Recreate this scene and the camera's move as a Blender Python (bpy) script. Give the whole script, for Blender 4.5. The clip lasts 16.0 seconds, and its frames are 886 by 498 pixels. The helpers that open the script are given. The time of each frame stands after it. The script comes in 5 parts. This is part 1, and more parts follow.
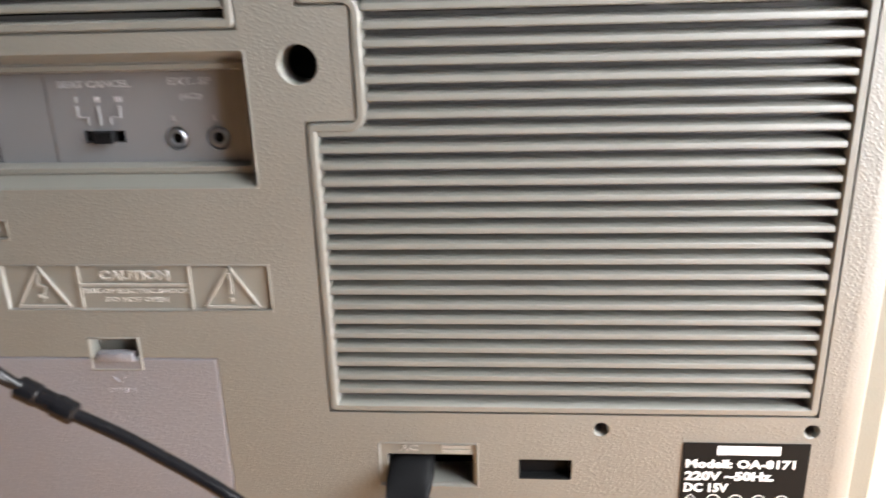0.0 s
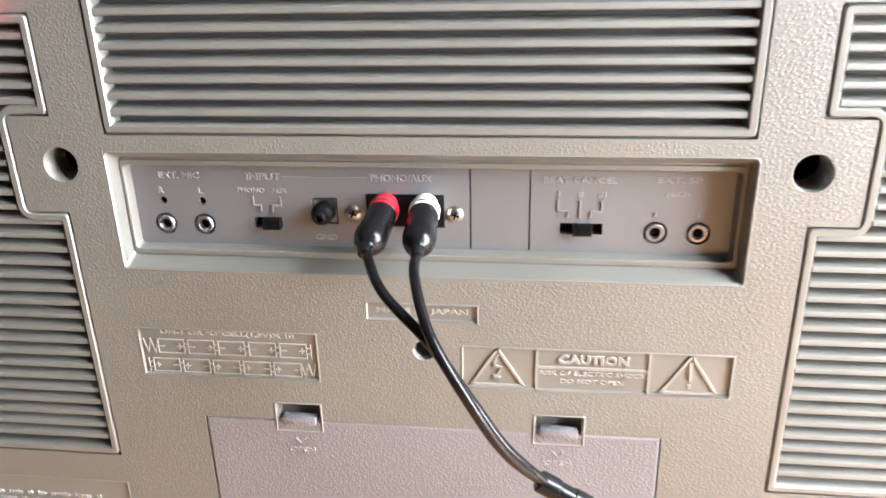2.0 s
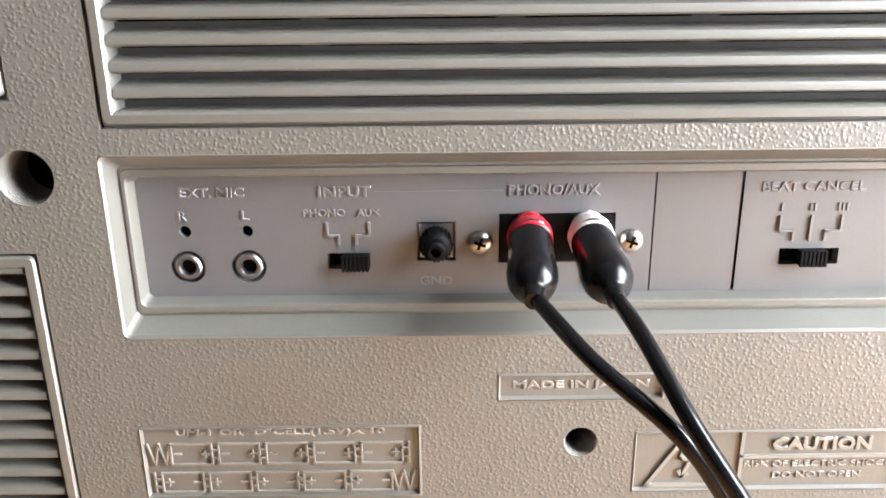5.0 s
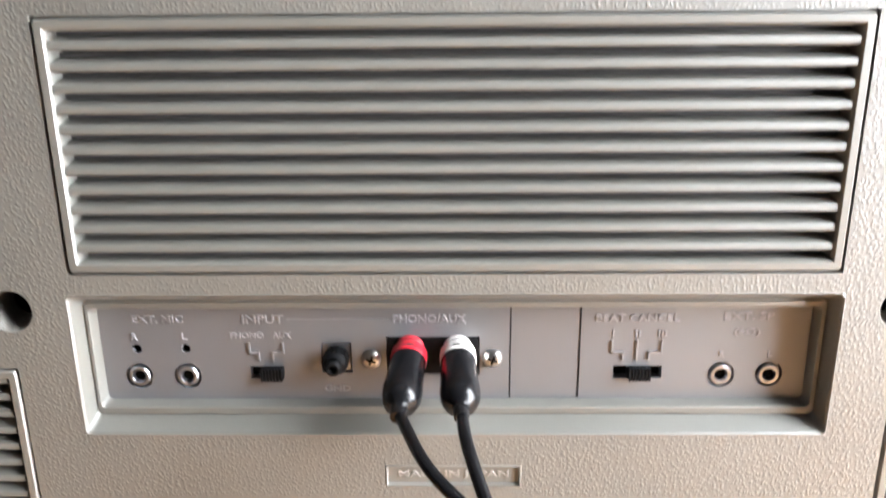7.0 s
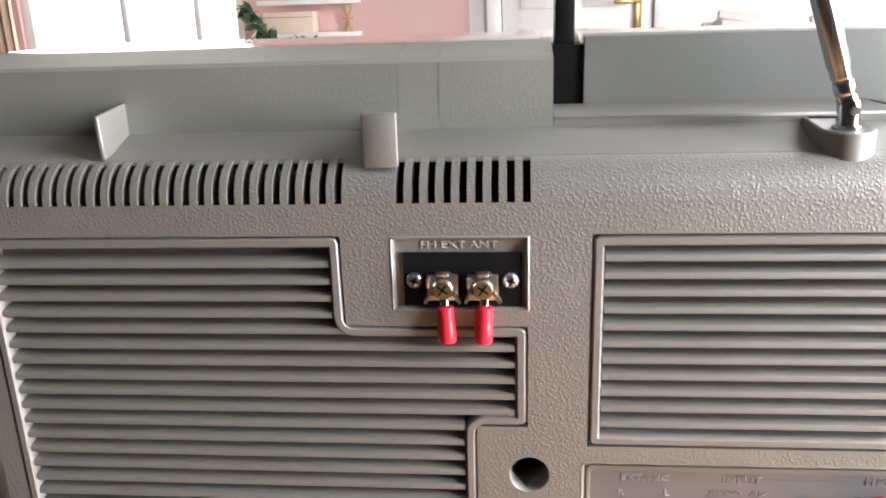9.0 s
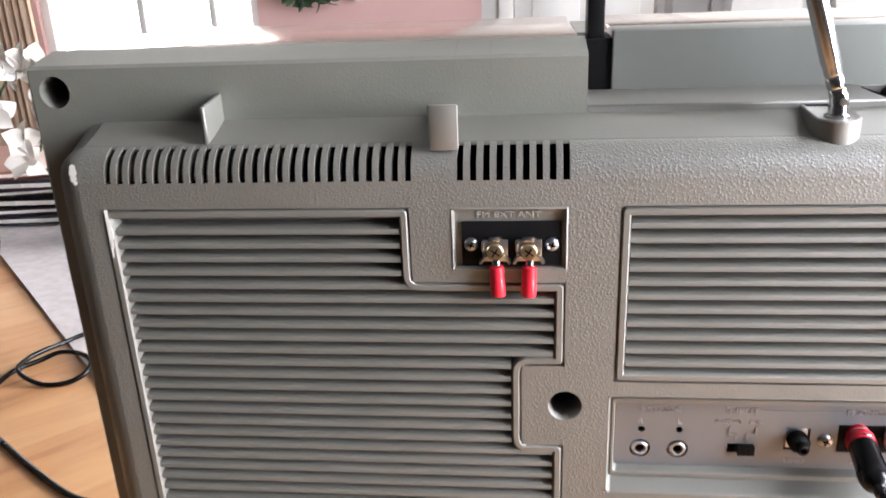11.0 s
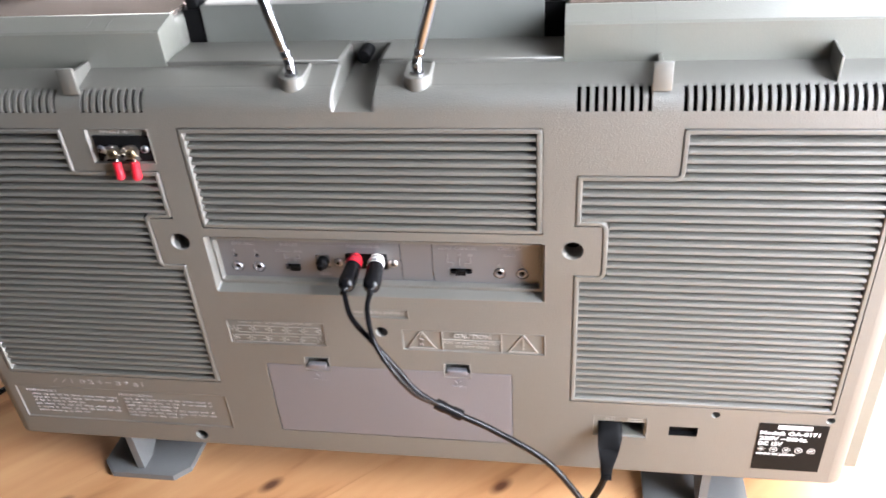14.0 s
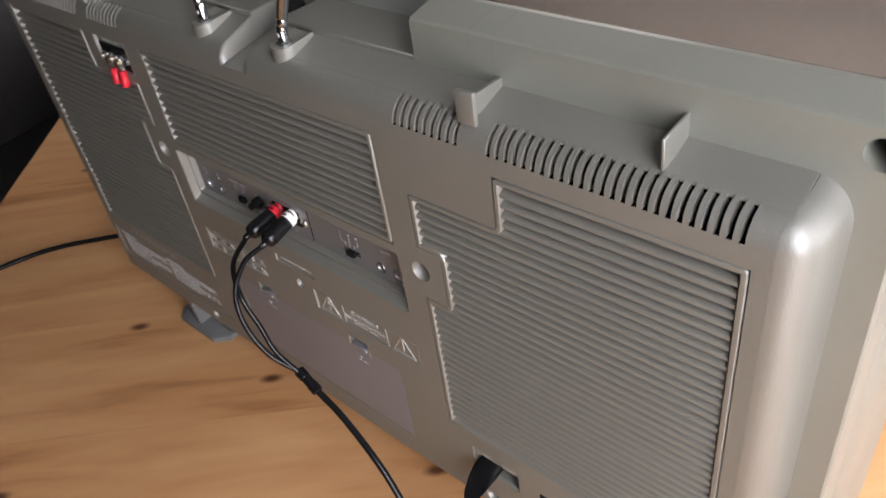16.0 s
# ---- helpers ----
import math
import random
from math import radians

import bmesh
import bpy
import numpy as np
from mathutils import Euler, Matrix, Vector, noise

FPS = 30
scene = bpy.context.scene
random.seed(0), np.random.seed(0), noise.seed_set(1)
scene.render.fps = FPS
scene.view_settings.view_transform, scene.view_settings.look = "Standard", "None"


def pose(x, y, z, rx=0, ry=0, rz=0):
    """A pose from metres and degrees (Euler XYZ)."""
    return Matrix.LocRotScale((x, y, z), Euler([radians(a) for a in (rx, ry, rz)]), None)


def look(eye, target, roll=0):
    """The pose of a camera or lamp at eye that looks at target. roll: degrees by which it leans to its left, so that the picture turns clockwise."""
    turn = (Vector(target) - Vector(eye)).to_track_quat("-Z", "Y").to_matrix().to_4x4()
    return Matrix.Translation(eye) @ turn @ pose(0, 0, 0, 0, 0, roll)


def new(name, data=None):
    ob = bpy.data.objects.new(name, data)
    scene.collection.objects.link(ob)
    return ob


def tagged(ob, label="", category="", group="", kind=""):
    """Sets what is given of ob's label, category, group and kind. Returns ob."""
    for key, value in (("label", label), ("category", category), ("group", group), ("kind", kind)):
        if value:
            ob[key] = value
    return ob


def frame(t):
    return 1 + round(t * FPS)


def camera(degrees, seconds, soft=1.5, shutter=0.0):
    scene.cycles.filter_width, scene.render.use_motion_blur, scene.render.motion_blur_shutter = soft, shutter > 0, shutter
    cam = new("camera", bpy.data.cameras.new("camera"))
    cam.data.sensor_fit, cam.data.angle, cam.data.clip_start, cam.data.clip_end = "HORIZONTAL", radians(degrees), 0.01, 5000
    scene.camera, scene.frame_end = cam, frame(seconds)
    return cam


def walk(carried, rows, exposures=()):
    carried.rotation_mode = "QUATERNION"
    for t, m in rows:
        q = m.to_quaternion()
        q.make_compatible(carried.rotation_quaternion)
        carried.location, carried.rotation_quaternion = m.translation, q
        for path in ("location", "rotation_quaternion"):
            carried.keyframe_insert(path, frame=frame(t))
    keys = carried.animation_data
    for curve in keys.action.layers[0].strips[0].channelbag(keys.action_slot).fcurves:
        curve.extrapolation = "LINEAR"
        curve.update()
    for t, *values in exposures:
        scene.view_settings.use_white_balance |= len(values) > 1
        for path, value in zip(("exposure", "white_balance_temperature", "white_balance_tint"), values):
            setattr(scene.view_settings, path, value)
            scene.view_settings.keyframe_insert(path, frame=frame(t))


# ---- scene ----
cam = camera(58.7, 16.0, soft=1.6, shutter=0.5)
METRES, EYE, TILT, LEAN, TURN = 1.25, 0.265, 0.0, 0.0, 4.5
ROWS = [
    (0.0, 0.0, 0.0, 0.0, -0.57, -19.84, 1.58),
    (0.5, -0.0267, -0.0113, 0.0167, 0.7, -21.32, 1.63),
    (1.0, -0.07, -0.0144, 0.0289, 1.85, -20.93, 1.77),
    (1.5, -0.1128, -0.0128, 0.041, 1.45, -21.49, 1.07),
    (2.0, -0.1162, 0.0059, 0.0365, 2.29, -22.29, 1.3),
    (2.5, -0.1352, 0.0247, 0.0264, 2.26, -22.31, 1.53),
    (3.0, -0.1512, 0.0371, 0.0129, 0.71, -21.76, 1.26),
    (5.5, -0.1694, 0.0731, 0.0094, -5.07, -18.02, 0.55),
    (6.0, -0.1578, 0.0663, 0.0144, -4.86, -17.64, 0.56),
    (6.5, -0.146, 0.0533, 0.0233, -4.39, -17.17, 0.71),
    (7.0, -0.1445, 0.0406, 0.0417, -3.69, -16.84, 0.48),
    (7.5, -0.1707, 0.0403, 0.0655, -2.65, -17.1, 0.43),
    (8.0, -0.1998, 0.0365, 0.078, -1.17, -17.06, 1.22),
    (8.5, -0.2249, 0.035, 0.0838, -0.31, -17.05, 1.81),
    (9.0, -0.2479, 0.037, 0.0917, 0.47, -17.05, 1.78),
    (11.5, -0.2611, -0.018, 0.1131, 0.99, -22.57, 2.25),
    (12.0, -0.244, -0.0469, 0.1245, 0.26, -25.28, 1.39),
    (12.5, -0.2136, -0.0798, 0.1423, 0.17, -27.77, 1.18),
    (13.0, -0.1722, -0.1069, 0.1553, 0.56, -30.32, 1.8),
    (13.5, -0.1188, -0.1226, 0.1729, 1.65, -31.99, 2.78),
    (14.0, -0.0622, -0.1171, 0.1861, 3.63, -33.24, 3.7),
    (14.5, -0.0288, -0.0701, 0.1852, 6.92, -35.88, 4.93),
    (15.0, 0.0202, -0.0298, 0.1903, 12.68, -39.36, 6.38),
    (15.5, 0.1088, -0.0136, 0.1932, 26.32, -39.36, 7.24),
    (16.0, 0.1461, 0.014, 0.1882, 36.68, -38.43, 7.27),
]
walk(cam, [(t, pose(0.185, -0.24, EYE, TILT, LEAN, TURN) @ pose(METRES * x, METRES * y, METRES * z, 90 + pitch, roll, yaw)) for t, x, y, z, yaw, pitch, roll in ROWS],
     [(0.0, -0.15, 6450, 10), (0.5, 0.33, 6450, 10), (1.0, 0.44, 6400, 10), (1.5, 0.6, 6300, 10), (2.0, 0.66, 6250, 10), (3.0, 0.74, 6250, 10),
      (5.5, 0.54, 6350, 10), (6.5, 0.58, 6300, 10), (7.5, 0.5, 6250, 10), (8.0, 0.37, 6300, 14), (8.5, 0.56, 6350, 14), (9.0, 0.3, 6450, 14), (11.5, 0.22, 6100, 14),
      (12.0, 0.18, 5750, 14), (12.5, 0.3, 5700, 16), (13.0, 0.5, 5700, 16), (13.5, 0.3, 5950, 13), (14.0, 0.06, 6050, 13), (14.5, -0.03, 6150, 13), (15.0, -0.14, 6250, 12), (15.5, -0.92, 6350, 13), (16.0, -1.3, 6500, 15)])

# ---------- light ----------
world = bpy.data.worlds.new("daylight")
scene.world = world
world.use_nodes = True
wn = world.node_tree.nodes
sky = wn.new("ShaderNodeTexSky")
sky.sky_type, sky.sun_disc = "NISHITA", False
sky.sun_elevation, sky.sun_rotation = radians(38), radians(80)
wn["Background"].inputs["Strength"].default_value = 0.12
world.node_tree.links.new(sky.outputs["Color"], wn["Background"].inputs["Color"])


def window_lamp(name, eye, target, w, h, power, col):
    la = bpy.data.lights.new(name, "AREA")
    la.shape, la.size, la.size_y, la.energy, la.color = "RECTANGLE", w, h, power, col
    ob = new(name, la)
    ob.matrix_world = look(eye, target)
    return ob


# daylight that comes in by the two side windows and the far window
window_lamp("side_window_light", (0.83, 0.86, 0.6), (-0.5, 0.95, 0.1), 1.3, 1.3, 58, (0.97, 0.985, 1.0))
window_lamp("rear_side_window_light", (0.83, -0.34, 0.52), (0, 0.0, 0.2), 0.38, 0.9, 40, (0.94, 0.964, 1.0))
window_lamp("far_window_light", (-2.17, 3.9, 0.5), (-1.2, 0, 0.3), 1.2, 2.0, 44, (1.0, 0.98, 0.95))
# fill lamp added at an unseen opening to brighten the far wall
window_lamp("sofa_fill_light", (2.44, 2.75, 0.72), (0.0, 3.4, 0.3), 1.0, 1.35, 75, (1.0, 0.985, 0.96))


# ---------- materials ----------
def material(name, col, rough=0.5, metal=0.0, var=0.06, scale=40.0, bump=0.0, bscale=900.0, spec=0.5, coat=0.0,
             grain="noise", ior=1.5):
    """A surface with two scales of colour variation and a fine relief."""
    m = bpy.data.materials.new(name)
    m.use_nodes = True
    nt = m.node_tree
    n, l = nt.nodes, nt.links
    b = n["Principled BSDF"]
    b.inputs["Roughness"].default_value, b.inputs["Metallic"].default_value = rough, metal
    b.inputs["Specular IOR Level"].default_value, b.inputs["Coat Weight"].default_value = spec, coat
    b.inputs["IOR"].default_value = ior
    tc = n.new("ShaderNodeTexCoord")
    big = n.new("ShaderNodeTexNoise")
    big.inputs["Scale"].default_value, big.inputs["Detail"].default_value = scale, 6
    l.new(tc.outputs["Object"], big.inputs["Vector"])
    fine = n.new("ShaderNodeTexNoise")
    fine.inputs["Scale"].default_value, fine.inputs["Detail"].default_value = scale * 14, 3
    l.new(tc.outputs["Object"], fine.inputs["Vector"])
    add = n.new("ShaderNodeMath")
    add.operation = "MULTIPLY_ADD"
    add.inputs[1].default_value = 0.35
    l.new(fine.outputs["Fac"], add.inputs[0])
    l.new(big.outputs["Fac"], add.inputs[2])
    ramp = n.new("ShaderNodeValToRGB")
    ramp.color_ramp.elements[0].position, ramp.color_ramp.elements[1].position = 0.42, 0.95
    lo, hi = 1 - var, 1 + var
    ramp.color_ramp.elements[0].color = (col[0] * lo, col[1] * lo, col[2] * lo, 1)
    ramp.color_ramp.elements[1].color = (col[0] * hi, col[1] * hi, col[2] * hi, 1)
    l.new(add.outputs[0], ramp.inputs["Fac"])
    l.new(ramp.outputs["Color"], b.inputs["Base Color"])
    rr = n.new("ShaderNodeMapRange")
    rr.inputs["To Min"].default_value, rr.inputs["To Max"].default_value = max(0.02, rough - 0.08), min(1, rough + 0.08)
    l.new(big.outputs["Fac"], rr.inputs["Value"])
    l.new(rr.outputs["Result"], b.inputs["Roughness"])
    if bump:
        bp = n.new("ShaderNodeBump")
        bp.inputs["Strength"].default_value, bp.inputs["Distance"].default_value = bump, 0.0004
        if grain == "leather":
            warp = n.new("ShaderNodeTexNoise")
            warp.inputs["Scale"].default_value = bscale * 0.6
            l.new(tc.outputs["Object"], warp.inputs["Vector"])
            mixv = n.new("ShaderNodeVectorMath")
            mixv.operation = "MULTIPLY_ADD"
            mixv.inputs[1].default_value = (0.0011, 0.0011, 0.0011)
            l.new(warp.outputs["Color"], mixv.inputs[0])
            l.new(tc.outputs["Object"], mixv.inputs[2])
            vor = n.new("ShaderNodeTexVoronoi")
            vor.feature = "SMOOTH_F1"
            vor.inputs["Smoothness"].default_value = 0.25
            vor.inputs["Scale"].default_value = bscale
            l.new(mixv.outputs[0], vor.inputs["Vector"])
            pebble = n.new("ShaderNodeMapRange")
            pebble.interpolation_type = "SMOOTHSTEP"
            pebble.inputs["From Min"].default_value, pebble.inputs["From Max"].default_value = 0.08, 0.62
            pebble.inputs["To Min"].default_value, pebble.inputs["To Max"].default_value = 1.0, 0.0
            l.new(vor.outputs["Distance"], pebble.inputs["Value"])
            l.new(pebble.outputs["Result"], bp.inputs["Height"])
        else:
            gn = n.new("ShaderNodeTexNoise")
            gn.inputs["Scale"].default_value, gn.inputs["Detail"].default_value = bscale, 2
            l.new(tc.outputs["Object"], gn.inputs["Vector"])
            l.new(gn.outputs["Fac"], bp.inputs["Height"])
        l.new(bp.outputs["Normal"], b.inputs["Normal"])
    return m


TAUPE = (0.114, 0.111, 0.097)
SHELL = material("grained_taupe_plastic", TAUPE, 0.53, var=0.08, scale=16, bump=0.3, bscale=980, grain="leather", spec=1.0, ior=1.72)
EDGEM = material("fine_grained_taupe_plastic", TAUPE, 0.5, var=0.06, scale=16, bump=0.16, bscale=900, grain="leather", spec=1.0, ior=1.72)
SMOOTH = material("smooth_taupe_plastic", (0.122, 0.119, 0.104), 0.5, var=0.06, scale=22, bump=0.12, bscale=1500, spec=1.0, ior=1.72)
PANEL = material("grey_panel_plastic", (0.09, 0.093, 0.1), 0.5, var=0.05, scale=30, bump=0.12, bscale=2200, spec=1.0, ior=1.72)
DOORM = material("lilac_grey_plastic", (0.134, 0.132, 0.149), 0.5, var=0.05, scale=24, bump=0.34, bscale=900, grain="leather", spec=1.0, ior=1.72)
UPPER = material("grey_green_plastic", (0.165, 0.166, 0.144), 0.4, var=0.06, scale=18, bump=0.1, bscale=850, grain="leather", spec=1.0, ior=1.6)
SLEEK = material("smooth_grey_green_plastic", (0.15, 0.156, 0.142), 0.42, var=0.05, scale=18, bump=0.04, bscale=1500, spec=1.0, ior=1.6)
FOOTM = material("dark_grey_plastic", (0.13, 0.135, 0.135), 0.4, var=0.05, scale=18, bump=0.3, bscale=850)
# darker than the slats: the shade between them is put into this colour
BACKING = material("shade_darkened_backing_plastic", (0.075, 0.072, 0.07), 0.45, var=0.15, scale=60, bump=0.1)
# black laid in openings and slots, standing for the shade inside them
DARK = material("black_cavity_shade", (0.004, 0.004, 0.004), 0.9, var=0.2, spec=0.1)
BLACK = material("black_plastic", (0.0055, 0.0055, 0.006), 0.55, var=0.15, scale=80, bump=0.1, bscale=1800, spec=0.1)
RUBBER = material("black_cable_rubber", (0.0055, 0.0055, 0.0065), 0.25, var=0.15, scale=90, bump=0.06, bscale=1500, spec=0.3)
CHROME = material("chrome_metal", (0.5, 0.51, 0.53), 0.2, 1.0, var=0.05, scale=90)
NICKEL = material("dull_nickel_plate", (0.4, 0.42, 0.46), 0.36, 1.0, var=0.1, scale=200)
# next three paler than their plastic: highlights on raised marks put into the colour
PRINT = material("highlighted_pale_raised_print", (0.3, 0.29, 0.28), 0.5, var=0.25, scale=160, bump=0.1, bscale=1500)
LIT_PANEL = material("highlighted_raised_panel_lettering", (0.17, 0.17, 0.176), 0.45, var=0.12, scale=120, bump=0.1, bscale=1500, spec=1.0, ior=1.72)
LIT_TAUPE = material("highlighted_raised_taupe_lettering", (0.24, 0.232, 0.208), 0.45, var=0.14, scale=120, bump=0.1, bscale=1500, spec=1.0, ior=1.72)
STEEL = material("dull_plated_steel", (0.55, 0.53, 0.5), 0.3, 1.0, var=0.15, scale=300)
TARNISH = material("tarnished_brass", (0.36, 0.3, 0.2), 0.4, 1.0, var=0.25, scale=500)
BRASS = material("brass_metal", (0.62, 0.45, 0.2), 0.3, 1.0, var=0.12, scale=300)
RED = material("red_vinyl", (0.55, 0.014, 0.03), 0.35, var=0.08, scale=120, bump=0.08)
WHITE = material("white_plastic", (0.78, 0.77, 0.74), 0.4, var=0.03, scale=80)
INK = material("white_label_ink", (0.75, 0.75, 0.73), 0.6, var=0.03)
LABELM = material("black_label_foil", (0.006, 0.006, 0.006), 0.5, var=0.1, spec=0.12)
DECK = material("champagne_metal_lid", (0.62, 0.52, 0.46), 0.16, 0.85, var=0.03, scale=30)
# unseen walls, kept very dark so that they bounce little light
WALLM = material("darkened_wall_paint", (0.06, 0.053, 0.048), 0.8, var=0.04, scale=3, bump=0.1, bscale=300)
PINKM = material("pink_wall_paint", (0.66, 0.43, 0.41), 0.8, var=0.03, scale=3, bump=0.1, bscale=300)
# unseen ceiling and floor, darkened for the same low bounce
CEILM = material("darkened_ceiling_paint", (0.22, 0.215, 0.205), 0.85, var=0.02, scale=3)
FLOORM = material("darkened_floor_boards", (0.06, 0.04, 0.028), 0.5, var=0.2, scale=5)
FRAMEM = material("white_gloss_paint", (0.8, 0.79, 0.77), 0.35, var=0.02, scale=10)
CLOTH = material("pale_grey_linen", (0.5, 0.46, 0.46), 0.9, var=0.16, scale=70, bump=0.8, bscale=420)
LEATHER = material("black_leather", (0.02, 0.018, 0.018), 0.4, var=0.2, scale=40, bump=0.4, bscale=240, grain="leather")
SOFAM = material("pale_grey_upholstery", (0.5, 0.49, 0.48), 0.9, var=0.06, scale=20, bump=0.4, bscale=500)
CURTAINM = material("sheer_brown_curtain", (0.5, 0.36, 0.26), 0.85, var=0.08, scale=14)
NAVY = material("dark_glossy_cover", (0.02, 0.02, 0.032), 0.3, var=0.3, scale=40)
RUST = material("rust_red_cover", (0.28, 0.1, 0.06), 0.4, var=0.4, scale=25)
LEAF = material("dark_green_leaf", (0.03, 0.07, 0.03), 0.5, var=0.3, scale=30)
PETAL = material("white_petal", (0.8, 0.78, 0.74), 0.6, var=0.04, scale=60)
CREAM = material("cream_cardboard", (0.72, 0.58, 0.46), 0.8, var=0.05, scale=20)
GILT = material("light_wood_moulding", (0.5, 0.33, 0.18), 0.45, var=0.15, scale=30)


def glow(name, col, strength):
    m = bpy.data.materials.new(name)
    m.use_nodes = True
    b = m.node_tree.nodes["Principled BSDF"]
    b.inputs["Base Color"].default_value = (*col, 1)
    b.inputs["Emission Color"].default_value, b.inputs["Emission Strength"].default_value = (*col, 1), strength
    return m


SKYLIGHT = glow("bright_daylight_outside", (1.0, 0.97, 0.92), 5.0)


def glass_material():
    m = bpy.data.materials.new("clear_glass")
    m.use_nodes = True
    b = m.node_tree.nodes["Principled BSDF"]
    b.inputs["Transmission Weight"].default_value, b.inputs["Roughness"].default_value = 1.0, 0.02
    b.inputs["Base Color"].default_value, b.inputs["IOR"].default_value = (0.97, 0.98, 0.98, 1), 1.48
    return m


GLASS = glass_material()


def pine_material():
    """Oiled pine: long growth lines, darker streaks and knots; the grain runs along local x."""
    m = bpy.data.materials.new("oiled_pine")
    m.use_nodes = True
    n, l = m.node_tree.nodes, m.node_tree.links
    b = n["Principled BSDF"]
    tc = n.new("ShaderNodeTexCoord")
    info = n.new("ShaderNodeObjectInfo")
    off = n.new("ShaderNodeVectorMath")
    off.operation = "MULTIPLY_ADD"
    off.inputs[1].default_value = (7.0, 3.0, 5.0)
    l.new(info.outputs["Random"], off.inputs[0])
    l.new(tc.outputs["Object"], off.inputs[2])
    mp = n.new("ShaderNodeMapping")
    mp.inputs["Scale"].default_value = (1.3, 8.0, 8.0)
    l.new(off.outputs[0], mp.inputs["Vector"])
    # knots: rings round scattered cells
    kmap = n.new("ShaderNodeMapping")
    kmap.inputs["Scale"].default_value = (4.6, 9.0, 1.0)
    l.new(off.outputs[0], kmap.inputs["Vector"])
    kn = n.new("ShaderNodeTexVoronoi")
    kn.voronoi_dimensions = "2D"
    kn.inputs["Scale"].default_value, kn.inputs["Randomness"].default_value = 1.0, 1.0
    l.new(kmap.outputs[0], kn.inputs["Vector"])
    kr = n.new("ShaderNodeValToRGB")
    kr.color_ramp.elements[0].position, kr.color_ramp.elements[0].color = 0.018, (1, 1, 1, 1)
    kr.color_ramp.elements[1].position, kr.color_ramp.elements[1].color = 0.06, (0, 0, 0, 1)
    l.new(kn.outputs["Distance"], kr.inputs["Fac"])
    big = n.new("ShaderNodeTexNoise")
    big.inputs["Scale"].default_value, big.inputs["Detail"].default_value, big.inputs["Distortion"].default_value = 1.3, 4, 1.4
    l.new(mp.outputs[0], big.inputs["Vector"])
    wav = n.new("ShaderNodeTexNoise")
    wav.inputs["Scale"].default_value, wav.inputs["Detail"].default_value, wav.inputs["Distortion"].default_value = 6.0, 5, 0.5
    l.new(mp.outputs[0], wav.inputs["Vector"])
    mix = n.new("ShaderNodeMath")
    mix.operation = "MULTIPLY_ADD"
    mix.inputs[1].default_value = 0.6
    l.new(wav.outputs["Fac"], mix.inputs[0])
    l.new(big.outputs["Fac"], mix.inputs[2])
    ramp = n.new("ShaderNodeValToRGB")
    e = ramp.color_ramp.elements
    e[0].position, e[0].color = 0.54, (0.33, 0.145, 0.055, 1)
    e[1].position, e[1].color = 0.98, (0.6, 0.34, 0.16, 1)
    mid = e.new(0.7)
    mid.color = (0.5, 0.255, 0.112, 1)
    l.new(mix.outputs[0], ramp.inputs["Fac"])
    km = n.new("ShaderNodeMix")
    km.data_type = "RGBA"
    km.inputs["B"].default_value = (0.09, 0.03, 0.012, 1)
    ks = n.new("ShaderNodeMath")
    ks.operation = "MULTIPLY"
    pick = n.new("ShaderNodeMath")
    pick.operation = "GREATER_THAN"
    pick.inputs[1].default_value = 0.42
    l.new(kn.outputs["Color"], pick.inputs[0])
    l.new(pick.outputs[0], ks.inputs[1])
    l.new(kr.outputs["Color"], ks.inputs[0])
    l.new(ks.outputs[0], km.inputs["Factor"])
    l.new(ramp.outputs["Color"], km.inputs["A"])
    l.new(km.outputs["Result"], b.inputs["Base Color"])
    b.inputs["Roughness"].default_value = 0.42
    bp = n.new("ShaderNodeBump")
    bp.inputs["Strength"].default_value, bp.inputs["Distance"].default_value = 0.12, 0.001
    l.new(wav.outputs["Fac"], bp.inputs["Height"])
    l.new(bp.outputs["Normal"], b.inputs["Normal"])
    return m


PINE = pine_material()


# ---------- mesh helpers ----------
def finish(bm, name, mat, smooth=False):
    bmesh.ops.recalc_face_normals(bm, faces=bm.faces)
    me = bpy.data.meshes.new(name)
    bm.to_mesh(me)
    bm.free()
    me.materials.append(mat)
    if smooth:
        for p in me.polygons:
            p.use_smooth = len(p.vertices) <= 4
        me.set_sharp_from_angle(angle=radians(38))
    return me


def part(name, bm, mat, parent, label="", smooth=True):
    """One mesh object under a thing or under a part."""
    ob = new(name, finish(bm, name, mat, smooth))
    ob.parent = parent
    if parent is not None:
        ob.matrix_parent_inverse = parent.matrix_basis.inverted() if parent.parent is None else Matrix()
    if label:
        ob["label"] = label
    return ob


def thing(name, at, label, category, group="", kind=""):
    ob = new(name)
    ob.matrix_basis = pose(*at)
    ob.empty_display_size = 0.02
    return tagged(ob, label, category, group, kind)


def box(bm, x0, x1, y0, y1, z0, z1, bev=0.0, seg=2):
    r = bmesh.ops.create_cube(bm, size=1.0, matrix=Matrix.LocRotScale(((x0 + x1) / 2, (y0 + y1) / 2, (z0 + z1) / 2), None, (x1 - x0, y1 - y0, z1 - z0)))
    if bev:
        edges = list({e for v in r["verts"] for e in v.link_edges})
        bmesh.ops.bevel(bm, geom=edges, offset=bev, segments=seg, profile=0.5, affect="EDGES")
    return bm


def boxed(*a, **k):
    return box(bmesh.new(), *a, **k)


